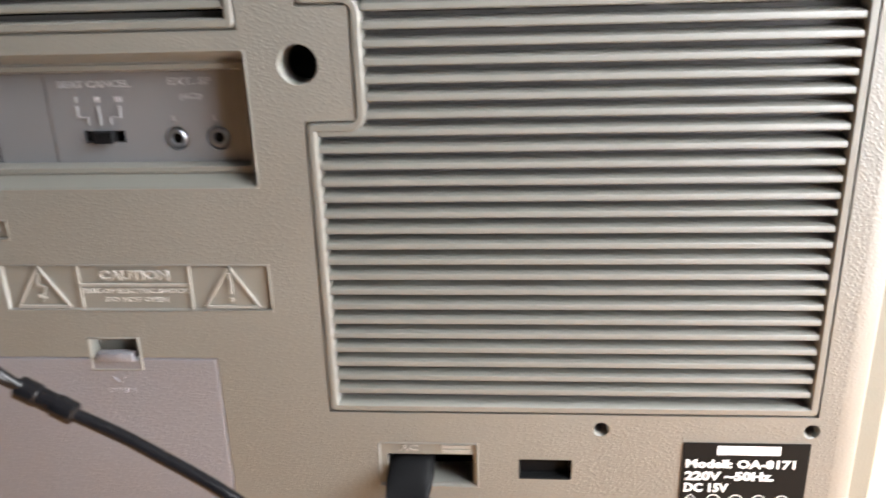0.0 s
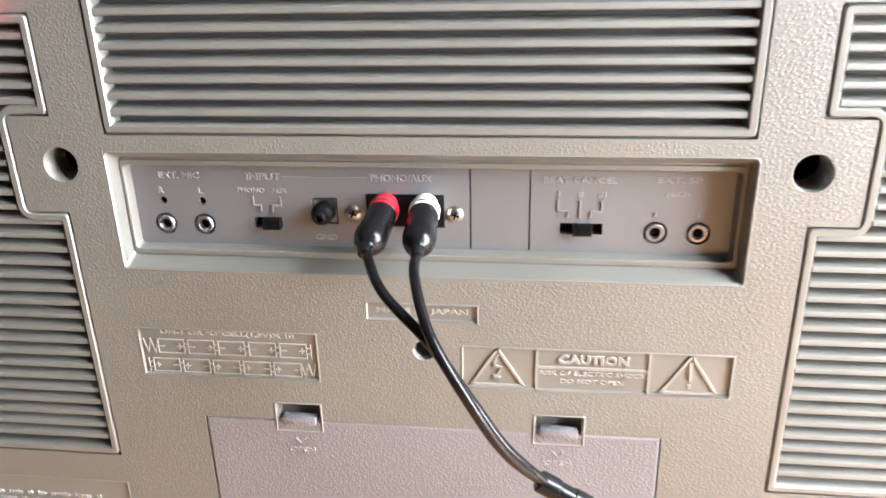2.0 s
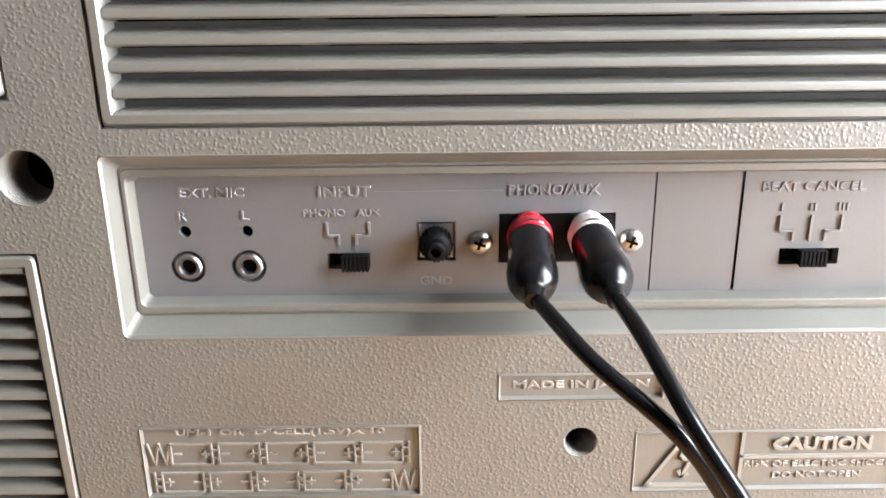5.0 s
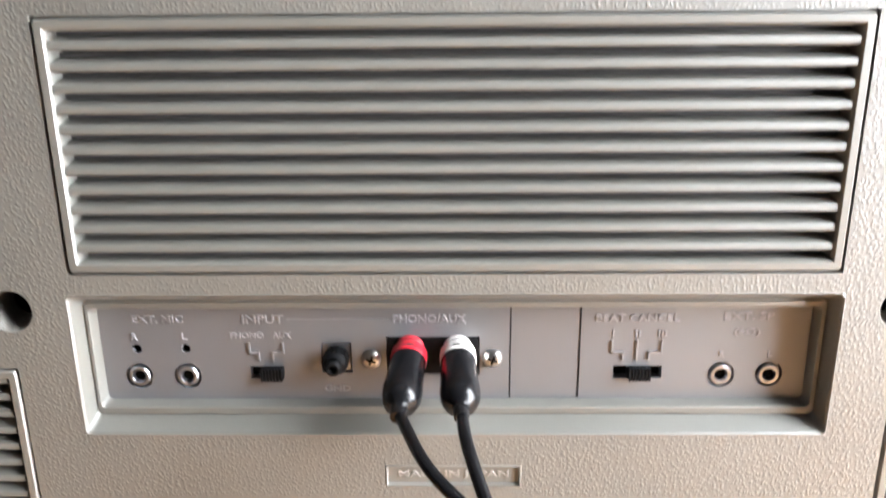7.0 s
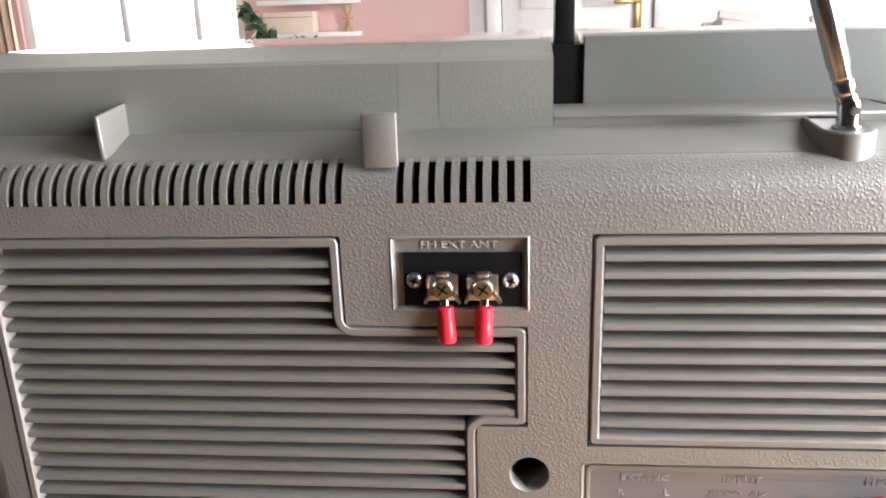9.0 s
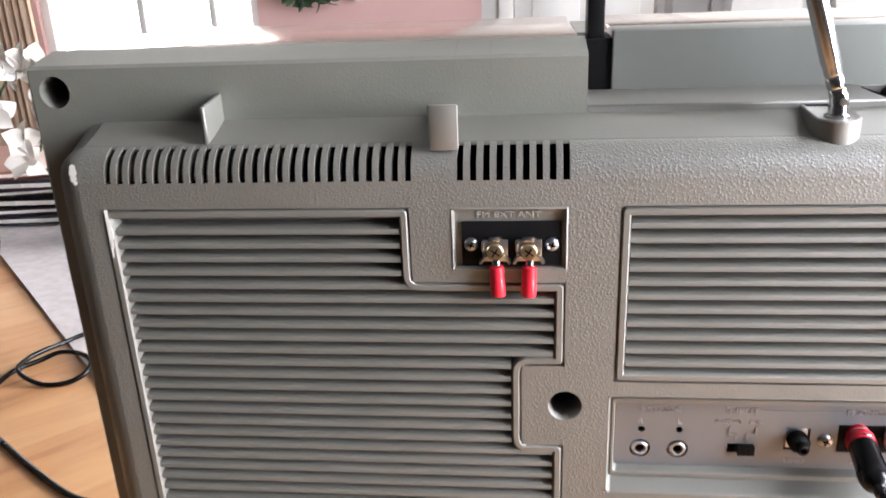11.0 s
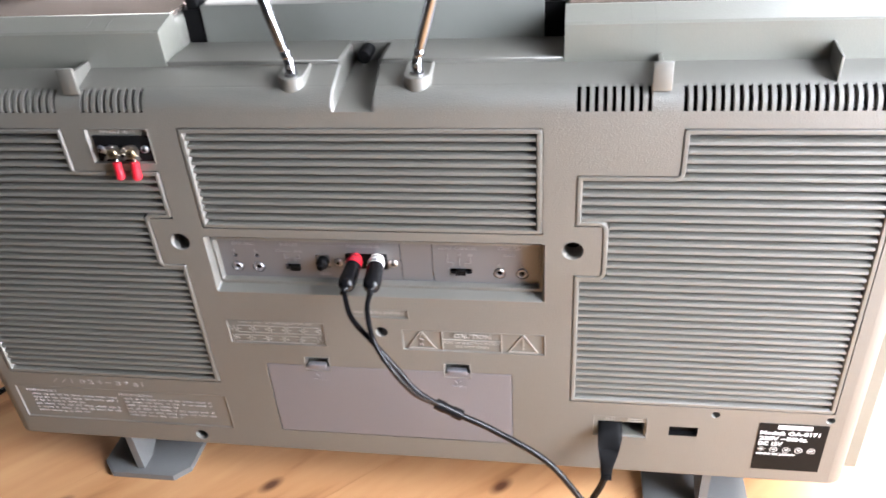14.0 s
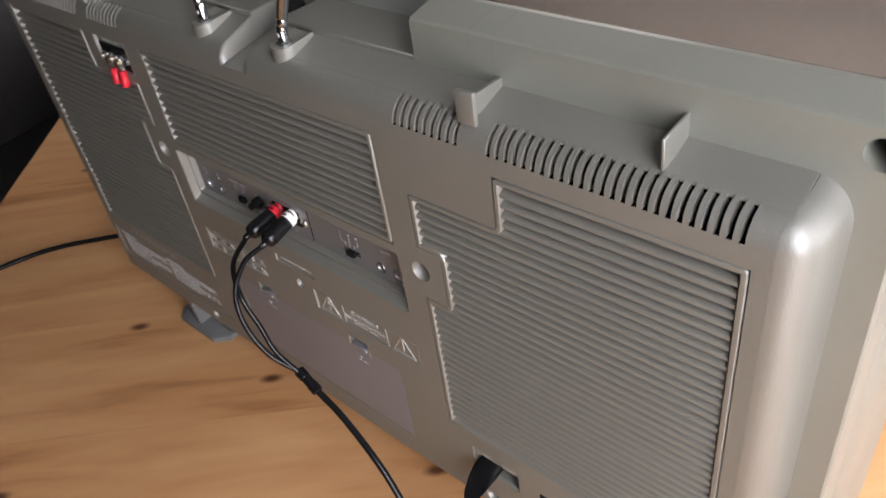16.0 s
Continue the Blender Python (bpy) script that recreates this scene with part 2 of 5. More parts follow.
def lathe(bm, prof, m, n=24):
    """Turn a profile of (radius, height) round local z, placed by m."""
    rings = []
    for r, h in prof:
        rings.append([bm.verts.new(m @ Vector((r * math.cos(2 * math.pi * k / n), r * math.sin(2 * math.pi * k / n), h))) for k in range(n)] if r > 1e-7
                     else [bm.verts.new(m @ Vector((0, 0, h)))])
    for a, b in zip(rings, rings[1:]):
        for k in range(n):
            q = (k + 1) % n
            f = [a[k % len(a)], a[q % len(a)], b[q % len(b)], b[k % len(b)]]
            f = [v for i, v in enumerate(f) if v not in f[:i]]
            if len(f) > 2:
                bm.faces.new(f)
    return bm


def axis(at, way):
    """A pose whose local z runs along way."""
    return Matrix.Translation(at) @ Vector(way).to_track_quat("Z", "Y").to_matrix().to_4x4()


OUT = (0, -1, 0)


def smooth_path(pts, n=10):
    """Catmull-Rom through the points."""
    p = [Vector(q) for q in pts]
    p = [p[0] * 2 - p[1]] + p + [p[-1] * 2 - p[-2]]
    out = []
    for i in range(1, len(p) - 2):
        for k in range(n):
            t = k / n
            a, b, c, d = p[i - 1:i + 3]
            out.append(0.5 * ((2 * b) + (c - a) * t + (2 * a - 5 * b + 4 * c - d) * t * t + (3 * b - a - 3 * c + d) * t ** 3))
    return out + [p[-2]]


def sweep(bm, path, r, n=12):
    """A round cable along a path."""
    rings, up = [], Vector((0.3, 0.2, 1)).normalized()
    for i, q in enumerate(path):
        d = (path[min(i + 1, len(path) - 1)] - path[max(i - 1, 0)]).normalized()
        side = d.cross(up).normalized() if abs(d.dot(up)) < 0.98 else d.cross(Vector((1, 0, 0))).normalized()
        up = side.cross(d).normalized()
        rings.append([bm.verts.new(q + r * (side * math.cos(2 * math.pi * k / n) + up * math.sin(2 * math.pi * k / n))) for k in range(n)])
    for a, b in zip(rings, rings[1:]):
        for k in range(n):
            bm.faces.new((a[k], a[(k + 1) % n], b[(k + 1) % n], b[k]))
    bm.faces.new(rings[0][::-1]), bm.faces.new(rings[-1])
    return bm


def loop2d(poly, inset=0.0, r=0.0015, seg=4):
    """A right-angled outline (x, z), anticlockwise, moved inwards and with rounded corners."""
    out, n = [], len(poly)
    for i in range(n):
        a, b, c = (Vector(poly[j % n]) for j in (i - 1, i, i + 1))
        d1, d2 = (b - a).normalized(), (c - b).normalized()
        n1, n2 = Vector((-d1.y, d1.x)), Vector((-d2.y, d2.x))
        v = b + (n1 + n2) * inset
        convex = d1.x * d2.y - d1.y * d2.x > 0
        rr = max(0.0002, r - inset if convex else r + inset)
        p0, p2 = v - d1 * rr, v + d2 * rr
        for k in range(seg + 1):
            t = k / seg
            ang = t * math.pi / 2
            out.append(p0 + d1 * rr * math.sin(ang) + d2 * rr * (1 - math.cos(ang)))
    return out


def rings2d(bm, poly, prof, r=0.0015, cap=True, seg=4):
    """Bands between insets of one outline: prof holds (inset, y)."""
    if cap:
        prof = list(prof) + [(prof[-1][0] + 0.0005, prof[-1][1])]
    loops = [[bm.verts.new((q.x, y, q.y)) for q in loop2d(poly, ins, r, seg)] for ins, y in prof]
    for a, b in zip(loops, loops[1:]):
        for k in range(len(a)):
            q = (k + 1) % len(a)
            bm.faces.new((a[k], a[q], b[q], b[k]))
    if cap:
        bm.faces.new(loops[-1]).smooth = False
    return bm


def rect(x0, x1, z0, z1):
    return [(x0, z0), (x1, z0), (x1, z1), (x0, z1)]


def inside(poly, x, z):
    c, n = False, len(poly)
    for i in range(n):
        (x0, z0), (x1, z1) = poly[i], poly[(i + 1) % n]
        if (z0 > z) != (z1 > z) and x < (x1 - x0) * (z - z0) / (z1 - z0) + x0:
            c = not c
    return c


def lettering(body, x0, x1, z0, z1, y, mat, parent, name="lettering", raised=0.0005, bold=0.0):
    """Built-in letters as a mesh that fills the given box on a face that looks to -y."""
    cu = bpy.data.curves.new(name, "FONT")
    cu.body, cu.size, cu.extrude, cu.offset, cu.resolution_u = body, 1.0, 0.03, bold, 2
    cu.bevel_depth, cu.bevel_resolution = 0.022, 0
    ob = new(name, cu)
    bpy.context.view_layer.update()
    me = bpy.data.meshes.new_from_object(ob)
    bpy.data.objects.remove(ob)
    co = np.empty(len(me.vertices) * 3)
    me.vertices.foreach_get("co", co)
    co = co.reshape(-1, 3)
    lo, hi = co.min(0), co.max(0)
    sc = np.array([(x1 - x0) / (hi[0] - lo[0]), (z1 - z0) / (hi[1] - lo[1]), raised / (hi[2] - lo[2])])
    co = (co - lo) * sc
    co = np.stack([co[:, 0] + x0, y + 0.0002 - co[:, 2], co[:, 1] + z0], 1)
    me.vertices.foreach_set("co", co.ravel())
    me.materials.clear()
    me.materials.append(mat)
    me.update()
    t = new(name, me)
    t.parent = parent
    t.matrix_parent_inverse = parent.matrix_basis.inverted() if parent.parent is None else Matrix()
    return t


def strokes(segs, w, y, mat, parent, name, raised=0.0005):
    """Raised lines ((x0, z0), (x1, z1)) of width w on a face that looks to -y, as one emblem."""
    bm = bmesh.new()
    for (x0, z0), (x1, z1) in segs:
        d = Vector((x1 - x0, z1 - z0))
        ln = d.length + w * 0.8
        m = Matrix.Translation(((x0 + x1) / 2, y - raised / 2 + 0.0002, (z0 + z1) / 2)) @ Matrix.Rotation(-math.atan2(d.y, d.x), 4, "Y")
        bmesh.ops.create_cube(bm, size=1.0, matrix=m @ Matrix.Diagonal((ln, raised + 0.0004, w, 1)))
    return part(name, bm, mat, parent, smooth=False)


# ---------- room ----------
FLOOR, CEIL = -0.75, 1.75
XW, XE, YS, YN = -3.4, 2.5, -2.8, 4.0


def setting(name, bm, mat, label, category):
    return tagged(part(name, bm, mat, None, label, smooth=False), label, category, kind="structure")


setting("floor", boxed(XW - 0.2, XE + 0.2, YS - 0.2, YN + 0.2, FLOOR - 0.1, FLOOR), FLOORM, "unseen brown floor of the living room, darkened to cut bounced light", "floor")
setting("ceiling", boxed(XW - 0.2, XE + 0.2, YS - 0.2, YN + 0.2, CEIL, CEIL + 0.1), CEILM, "unseen ceiling, darkened to cut bounced light", "ceiling")
setting("wall_south", boxed(XW - 0.2, XE + 0.2, YS - 0.2, YS, FLOOR, CEIL), WALLM, "unseen brown wall, darkened to cut bounced light", "wall")
setting("wall_west", boxed(XW - 0.2, XW, YS, YN, FLOOR, CEIL), WALLM, "unseen brown wall, darkened to cut bounced light", "wall")


def wall_with_window(name, horizontal, a0, a1, at0, at1, w0, w1, z0, z1, mat, label):
    bm = bmesh.new()
    for s0, s1, b, t in ((a0, w0, FLOOR, CEIL), (w1, a1, FLOOR, CEIL), (w0, w1, FLOOR, z0), (w0, w1, z1, CEIL)):
        if horizontal:
            box(bm, s0, s1, at0, at1, b, t)
        else:
            box(bm, at0, at1, s0, s1, b, t)
    return setting(name, bm, mat, label, "wall")


XN = 0.95                                      # the unseen window wall, set close to the table for steeper light falloff
bm = bmesh.new()
for y0, y1, b, t in ((YS, -0.56, FLOOR, CEIL), (-0.12, 0.18, FLOOR, CEIL), (1.54, 1.9, FLOOR, CEIL), (-0.56, -0.12, FLOOR, -0.1), (0.18, 1.54, FLOOR, -0.1),
                     (-0.56, -0.12, 1.25, CEIL), (0.18, 1.54, 1.35, CEIL)):
    box(bm, XN, XN + 0.2, y0, y1, b, t)
setting("wall_east", bm, WALLM, "unseen brown wall, darkened to cut bounced light, with two wide bright windows", "wall")
setting("wall_return", boxed(XN + 0.2, XE, 1.7, 1.9, FLOOR, CEIL), WALLM, "unseen brown wall, darkened to cut bounced light", "wall")
# unseen wall; its opening is added for the fill lamp near the sofa
wall_with_window("wall_east_2", False, 1.7, YN, XE, XE + 0.2, 2.2, 3.3, 0.0, 1.45, WALLM, "unseen darkened wall with an opening added for the sofa fill light")
wall_with_window("wall_north", True, XW, -0.36, YN, YN + 0.2, -2.79, -1.55, -0.7, 1.6, PINKM, "pale pink wall with a tall window")
setting("wall_north_2", boxed(-0.36, XE, YN, YN + 0.2, FLOOR, CEIL), FRAMEM, "plain white wall beside the pink one", "wall")
view = box(boxed(XN + 0.5, XN + 0.52, -3.0, 1.65, -1.0, 2.4), -3.6, 0.4, YN + 0.5, YN + 0.52, -1.0, 2.4)
# glowing sheet behind the added opening
box(view, XE + 0.5, XE + 0.52, 1.7, YN, -1.0, 2.4)
setting("backdrop", view, SKYLIGHT, "bright overcast daylight outside the windows", "backdrop")


# ---------- the portable stereo ----------
stereo = thing("portable_stereo", (0, 0.06, 0.0), "large taupe plastic portable stereo standing on a pine table", "portable stereo")

XF, ZB, ZT = 0.2995, 0.0535, 0.3262          # flat part of the back
RS, RT = 0.0112, 0.0115                       # radii of the side and top edges
YD = 0.027                                    # where the wider front half begins

GRILLE_R = [(0.124, 0.1167), (0.2925, 0.1167), (0.2925, 0.3165), (0.179, 0.3165), (0.179, 0.2882), (0.124, 0.2882),
            (0.124, 0.2545), (0.1398, 0.2545), (0.1398, 0.2204), (0.124, 0.2204)]
GRILLE_L = [(-x, z) for x, z in reversed(GRILLE_R)]
GRILLE_C = rect(-0.1058, 0.1058, 0.2482, 0.3167)
RECESS = rect(-0.1075, 0.1075, 0.199, 0.2425)
DOOR = rect(-0.086, 0.086, 0.072, 0.1378)
ANTENNA = rect(-0.1645, -0.1235, 0.2928, 0.3164)
BATTERY = rect(-0.1075, -0.0385, 0.1552, 0.1755)
ORIGIN = rect(-0.0202, 0.0202, 0.1816, 0.189)
CAUTION = rect(0.0136, 0.1079, 0.1555, 0.173)
WARNING = rect(-0.2945, -0.1236, 0.0705, 0.1036)
MAINS = rect(0.1403, 0.1767, 0.0858, 0.1047)
FUSE = rect(0.191, 0.2098, 0.0899, 0.0983)
CLIPS = [rect(-0.0578, -0.0392, 0.1325, 0.1457), rect(0.0397, 0.0586, 0.1325, 0.1457)]
OPENINGS = [GRILLE_R, GRILLE_L, GRILLE_C, RECESS, DOOR, ANTENNA, BATTERY, ORIGIN, CAUTION, WARNING, MAINS, FUSE] + CLIPS
HOLES = [(-0.1235, 0.2377, 0.0060), (0.1235, 0.2377, 0.0060), (0.0005, 0.1702, 0.0038), (-0.1521, 0.0612, 0.0046), (0.1521, 0.0612, 0.0046),
         (0.2196, 0.1111, 0.0025), (0.2908, 0.1112, 0.0025)]
HOLE_BOX = 1.15

xs, zs = {-XF, XF}, {ZB, ZT}
for o in OPENINGS:
    xs.update(x for x, z in o), zs.update(z for x, z in o)
for hx, hz, hr in HOLES:
    xs.update((hx - hr * HOLE_BOX, hx + hr * HOLE_BOX)), zs.update((hz - hr * HOLE_BOX, hz + hr * HOLE_BOX))
xs, zs = sorted(xs), sorted(zs)
LIP = 0.0022


def back_panel():
    """The flat back with all its openings cut through; every cut edge turns inwards."""
    bm = bmesh.new()
    verts = {}

    def vert(x, y, z):
        k = (round(x, 5), round(y, 5), round(z, 5))
        if k not in verts:
            verts[k] = bm.verts.new((x, y, z))
        return verts[k]

    def gone(x, z):
        return (not (-XF < x < XF and ZB < z < ZT) or any(inside(o, x, z) for o in OPENINGS)
                or any(abs(x - hx) < hr * HOLE_BOX and abs(z - hz) < hr * HOLE_BOX for hx, hz, hr in HOLES))

    def opened(x, z):
        return any(inside(o, x, z) for o in OPENINGS)

    for x0, x1 in zip(xs, xs[1:]):
        for z0, z1 in zip(zs, zs[1:]):
            if x1 - x0 < 1e-6 or z1 - z0 < 1e-6 or gone((x0 + x1) / 2, (z0 + z1) / 2):
                continue
            bm.faces.new((vert(x0, 0, z0), vert(x1, 0, z0), vert(x1, 0, z1), vert(x0, 0, z1)))
            e, cx, cz = 2e-5, (x0 + x1) / 2, (z0 + z1) / 2
            for (px, pz), a, b in (((x0 - e, cz), (x0, z0), (x0, z1)), ((x1 + e, cz), (x1, z0), (x1, z1)),
                                   ((cx, z0 - e), (x0, z0), (x1, z0)), ((cx, z1 + e), (x0, z1), (x1, z1))):
                if opened(px, pz):
                    bm.faces.new((vert(a[0], 0, a[1]), vert(b[0], 0, b[1]), vert(b[0], LIP, b[1]), vert(a[0], LIP, a[1])))
    for hx, hz, hr in HOLES:
        n, s = 32, hr * HOLE_BOX
        outer, inner, ease, deep = [], [], [], []
        for k in range(n):
            a = 2 * math.pi * k / n
            c, sn = math.cos(a), math.sin(a)
            f = s / max(abs(c), abs(sn))
            outer.append(vert(hx + c * f, 0, hz + sn * f))
            inner.append(bm.verts.new((hx + c * (hr + 0.0003), 0, hz + sn * (hr + 0.0003))))
            ease.append(bm.verts.new((hx + c * hr, 0.0004, hz + sn * hr)))
            deep.append(bm.verts.new((hx + c * hr * 0.97, 0.013, hz + sn * hr * 0.97)))
        for k in range(n):
            q = (k + 1) % n
            for a, b in ((outer, inner), (inner, ease), (ease, deep)):
                bm.faces.new((a[k], a[q], b[q], b[k]))
    return bm


part("back_panel", back_panel(), SHELL, stereo, "taupe back panel with leather-like grain")

# slots in the rounded upper edge
PITCH = 0.00455
SLOTS = []
for side in (-1, 1):
    SLOTS += [side * (0.1243 + PITCH * k) for k in range(9)]
    SLOTS += [side * (0.1788 + PITCH * k) for k in range(25)]
SLOT_W = 0.0023
GROOVE = (-0.0112, 0.0135)


def arc_point(x, a, sink=0.0):
    """On the rounded upper edge: a runs from 0 at the back to 1 on top."""
    t = a * math.pi / 2 * 0.93
    r = RT - sink
    return (x, RT - r * math.cos(t), ZT + r * math.sin(t))


LEDGE_Y, LEDGE_Z = arc_point(0, 1)[1:]


def top_edge():
    bm = bmesh.new()
    cuts = {-XF, XF, *GROOVE}
    for s in SLOTS:
        cuts.update((s - SLOT_W / 2, s + SLOT_W / 2))
    cuts, seg = sorted(cuts), 8
    for x0, x1 in zip(cuts, cuts[1:]):
        c = (x0 + x1) / 2
        if GROOVE[0] < c < GROOVE[1]:
            continue
        slot = any(abs(c - s) < SLOT_W / 2 for s in SLOTS)
        if slot:
            for x in (x0, x1):
                for k in range(seg):
                    bm.faces.new([bm.verts.new(p) for p in (arc_point(x, k / seg), arc_point(x, (k + 1) / seg),
                                                            arc_point(x, (k + 1) / seg, 0.0045), arc_point(x, k / seg, 0.0045))])
        else:
            for k in range(seg):
                bm.faces.new([bm.verts.new(p) for p in (arc_point(x0, k / seg), arc_point(x1, k / seg), arc_point(x1, (k + 1) / seg), arc_point(x0, (k + 1) / seg))])
    bmesh.ops.remove_doubles(bm, verts=bm.verts, dist=1e-6)
    return bm


part("vented_top_edge", top_edge(), SHELL, stereo, "rounded upper edge with rows of cooling slots")


def ledge():
    """Behind the slots, rising a little to the front half."""
    bm = bmesh.new()
    for x0, x1 in ((-XF - 0.0004, GROOVE[0]), (GROOVE[1], XF + 0.0004)):
        prof = [(LEDGE_Y - 0.0012, LEDGE_Z - 0.0012), (LEDGE_Y - 0.0004, LEDGE_Z - 0.0001), (LEDGE_Y + 0.0006, LEDGE_Z + 0.0003), (YD + 0.001, 0.3438)]
        a = [[bm.verts.new((x, y, z)) for y, z in prof] for x in (x0, x1)]
        for k in range(len(prof) - 1):
            bm.faces.new((a[0][k], a[1][k], a[1][k + 1], a[0][k + 1]))
    return bm


part("ledge", ledge(), SMOOTH, stereo, "smooth sloping ledge behind the slots")


def side_edges(sx):
    """The rounded upright edge, its corners above and below, and the flank."""
    bm = bmesh.new()
    seg = 7
    rows = []
    for k in range(seg + 1):
        t = math.pi / 2 * k / seg
        x, y = XF + RS * math.sin(t), RS * (1 - math.cos(t))
        col = []
        for j in range(seg, -1, -1):          # lower corner
            u = math.pi / 2 * j / seg
            col.append((XF + RS * math.sin(t) * math.cos(u), RS * (1 - math.cos(t) * math.cos(u)), ZB - 0.005 * math.sin(u)))
        for j in range(seg + 1):              # upper corner
            u = math.pi / 2 * 0.93 * j / seg
            col.append((XF + RS * math.sin(t) * math.cos(u), RT - RT * math.cos(t) * math.cos(u), ZT + RT * math.sin(u)))
        rows.append([bm.verts.new((sx * p[0], p[1], p[2])) for p in col])
    for a, b in zip(rows, rows[1:]):
        for k in range(len(a) - 1):
            bm.faces.new((a[k], a[k + 1], b[k + 1], b[k]))
    last = rows[-1]
    far = [bm.verts.new((v.co.x + sx * 0.0038 * (abs(v.co.x) - XF) / RS, YD + 0.002, v.co.z + max(0.0, v.co.z - ZT) / RT * 0.0062)) for v in last]
    for k in range(len(last) - 1):
        bm.faces.new((last[k], last[k + 1], far[k + 1], far[k]))
    # ledge end
    top = [r[-1] for r in rows]
    tf = [bm.verts.new((v.co.x, YD + 0.002, 0.3438)) for v in top]
    for k in range(len(top) - 1):
        bm.faces.new((top[k], top[k + 1], tf[k + 1], tf[k]))
    bmesh.ops.remove_doubles(bm, verts=bm.verts, dist=1e-6)
    return bm


for s in (-1, 1):
    part("side_edge", side_edges(s), EDGEM, stereo, "rounded upright side edge of the back shell")


def underside():
    bm = bmesh.new()
    seg = 6
    prof = [(RS * (1 - math.cos(math.pi / 2 * k / seg)), ZB - 0.005 * math.sin(math.pi / 2 * k / seg)) for k in range(seg + 1)] + [(YD + 0.002, ZB - 0.005)]
    a = [[bm.verts.new((x, y, z)) for y, z in prof] for x in (-XF, XF)]
    for k in range(len(prof) - 1):
        bm.faces.new((a[0][k], a[1][k], a[1][k + 1], a[0][k + 1]))
    return bm


part("underside", underside(), SHELL, stereo)
# black block filling the hollow shell in place of its shade
part("inner_shade_block", box(box(boxed(-0.298, 0.298, 0.0145, 0.026, 0.052, 0.3255), -0.298, -0.118, 0.0145, 0.026, 0.325, 0.3365), 0.118, 0.298, 0.0145, 0.026, 0.325, 0.3365), DARK, stereo, "black block that stands for the shade behind slots and holes")


# grilles: a raised rim, backing strips with slits, and each slat a piece of its own
def spans(poly, z, inset):
    cutx = sorted({x for i, (x, z0) in enumerate(poly) for z1 in (poly[(i + 1) % len(poly)][1], poly[i - 1][1])
                   if min(z0, z1) <= z <= max(z0, z1) and z0 != z1})
    cutx = [cutx[0], cutx[-1]]
    return cutx[0] + inset, cutx[1] - inset


SLAT_PITCH = 0.00536


def slat_mesh(length):
    """A moulded bar with a rounded nose; its top slopes back."""
    prof = [(0.0068, -0.0009), (0.0012, -0.0014), (0.0004, -0.0012), (0.0001, -0.0009), (0.0001, 0.0004), (0.0003, 0.0008), (0.0012, 0.0012), (0.0050, 0.0021), (0.0068, 0.0022)]
    bm = bmesh.new()
    a = [[bm.verts.new((x, y, z)) for y, z in prof] for x in (-length / 2, length / 2)]
    for k in range(len(prof) - 1):
        bm.faces.new((a[0][k], a[1][k], a[1][k + 1], a[0][k + 1]))
    bm.faces.new(a[0][::-1]), bm.faces.new(a[1])
    return finish(bm, "slat", SMOOTH, True)


slat_meshes = {}


def grille(name, poly):
    rim = part(name, rings2d(bmesh.new(), poly, [(-0.0004, 0.0016), (0.0006, 0.0016), (0.0007, 0.0002), (0.0012, -0.0004), (0.0030, -0.0004), (0.0036, 0.0003), (0.0040, 0.0075)],
                             r=0.0024, cap=False), SMOOTH, stereo, "stepped speaker grille with a raised rim and long slats")
    top, low = max(z for x, z in poly), min(z for x, z in poly)
    bm = bmesh.new()
    z = top - (0.0072 if name == "centre_grille" else 0.0088)
    while z > low + 0.0058:
        x0, x1 = spans(poly, z, 0.0039)
        key = round(x1 - x0, 4)
        if key not in slat_meshes:
            slat_meshes[key] = slat_mesh(x1 - x0)
        ob = new("slat", slat_meshes[key])
        ob.parent, ob.matrix_basis = rim, Matrix.Translation(((x0 + x1) / 2, 0, z))
        # backing between this slat and the next one above
        u0, u1 = spans(poly, z + SLAT_PITCH * 0.5, 0.0038)
        y = 0.0058
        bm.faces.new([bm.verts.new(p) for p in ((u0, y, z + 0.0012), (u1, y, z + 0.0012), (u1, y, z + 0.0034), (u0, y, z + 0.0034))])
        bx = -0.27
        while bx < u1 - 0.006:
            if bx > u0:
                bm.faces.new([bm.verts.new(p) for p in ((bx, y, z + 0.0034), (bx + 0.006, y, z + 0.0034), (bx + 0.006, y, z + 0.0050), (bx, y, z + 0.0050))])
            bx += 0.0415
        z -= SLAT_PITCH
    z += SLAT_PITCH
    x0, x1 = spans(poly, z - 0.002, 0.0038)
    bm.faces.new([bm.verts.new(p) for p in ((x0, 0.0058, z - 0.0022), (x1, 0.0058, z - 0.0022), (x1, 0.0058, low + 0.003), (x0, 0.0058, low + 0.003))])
    part("backing", bm, BACKING, rim, "grey backing strips with dark slits, darkened for the shade between slats", smooth=False)


grille("centre_grille", GRILLE_C)
grille("side_grille", GRILLE_L)
grille("side_grille", GRILLE_R)

# front half: wider, higher block with a chamfered top, low in the middle where the carrying arms fold
XB, ZW, ZTOP, YFRONT = 0.328, 0.3638, 0.3688, 0.155
XM = 0.1160


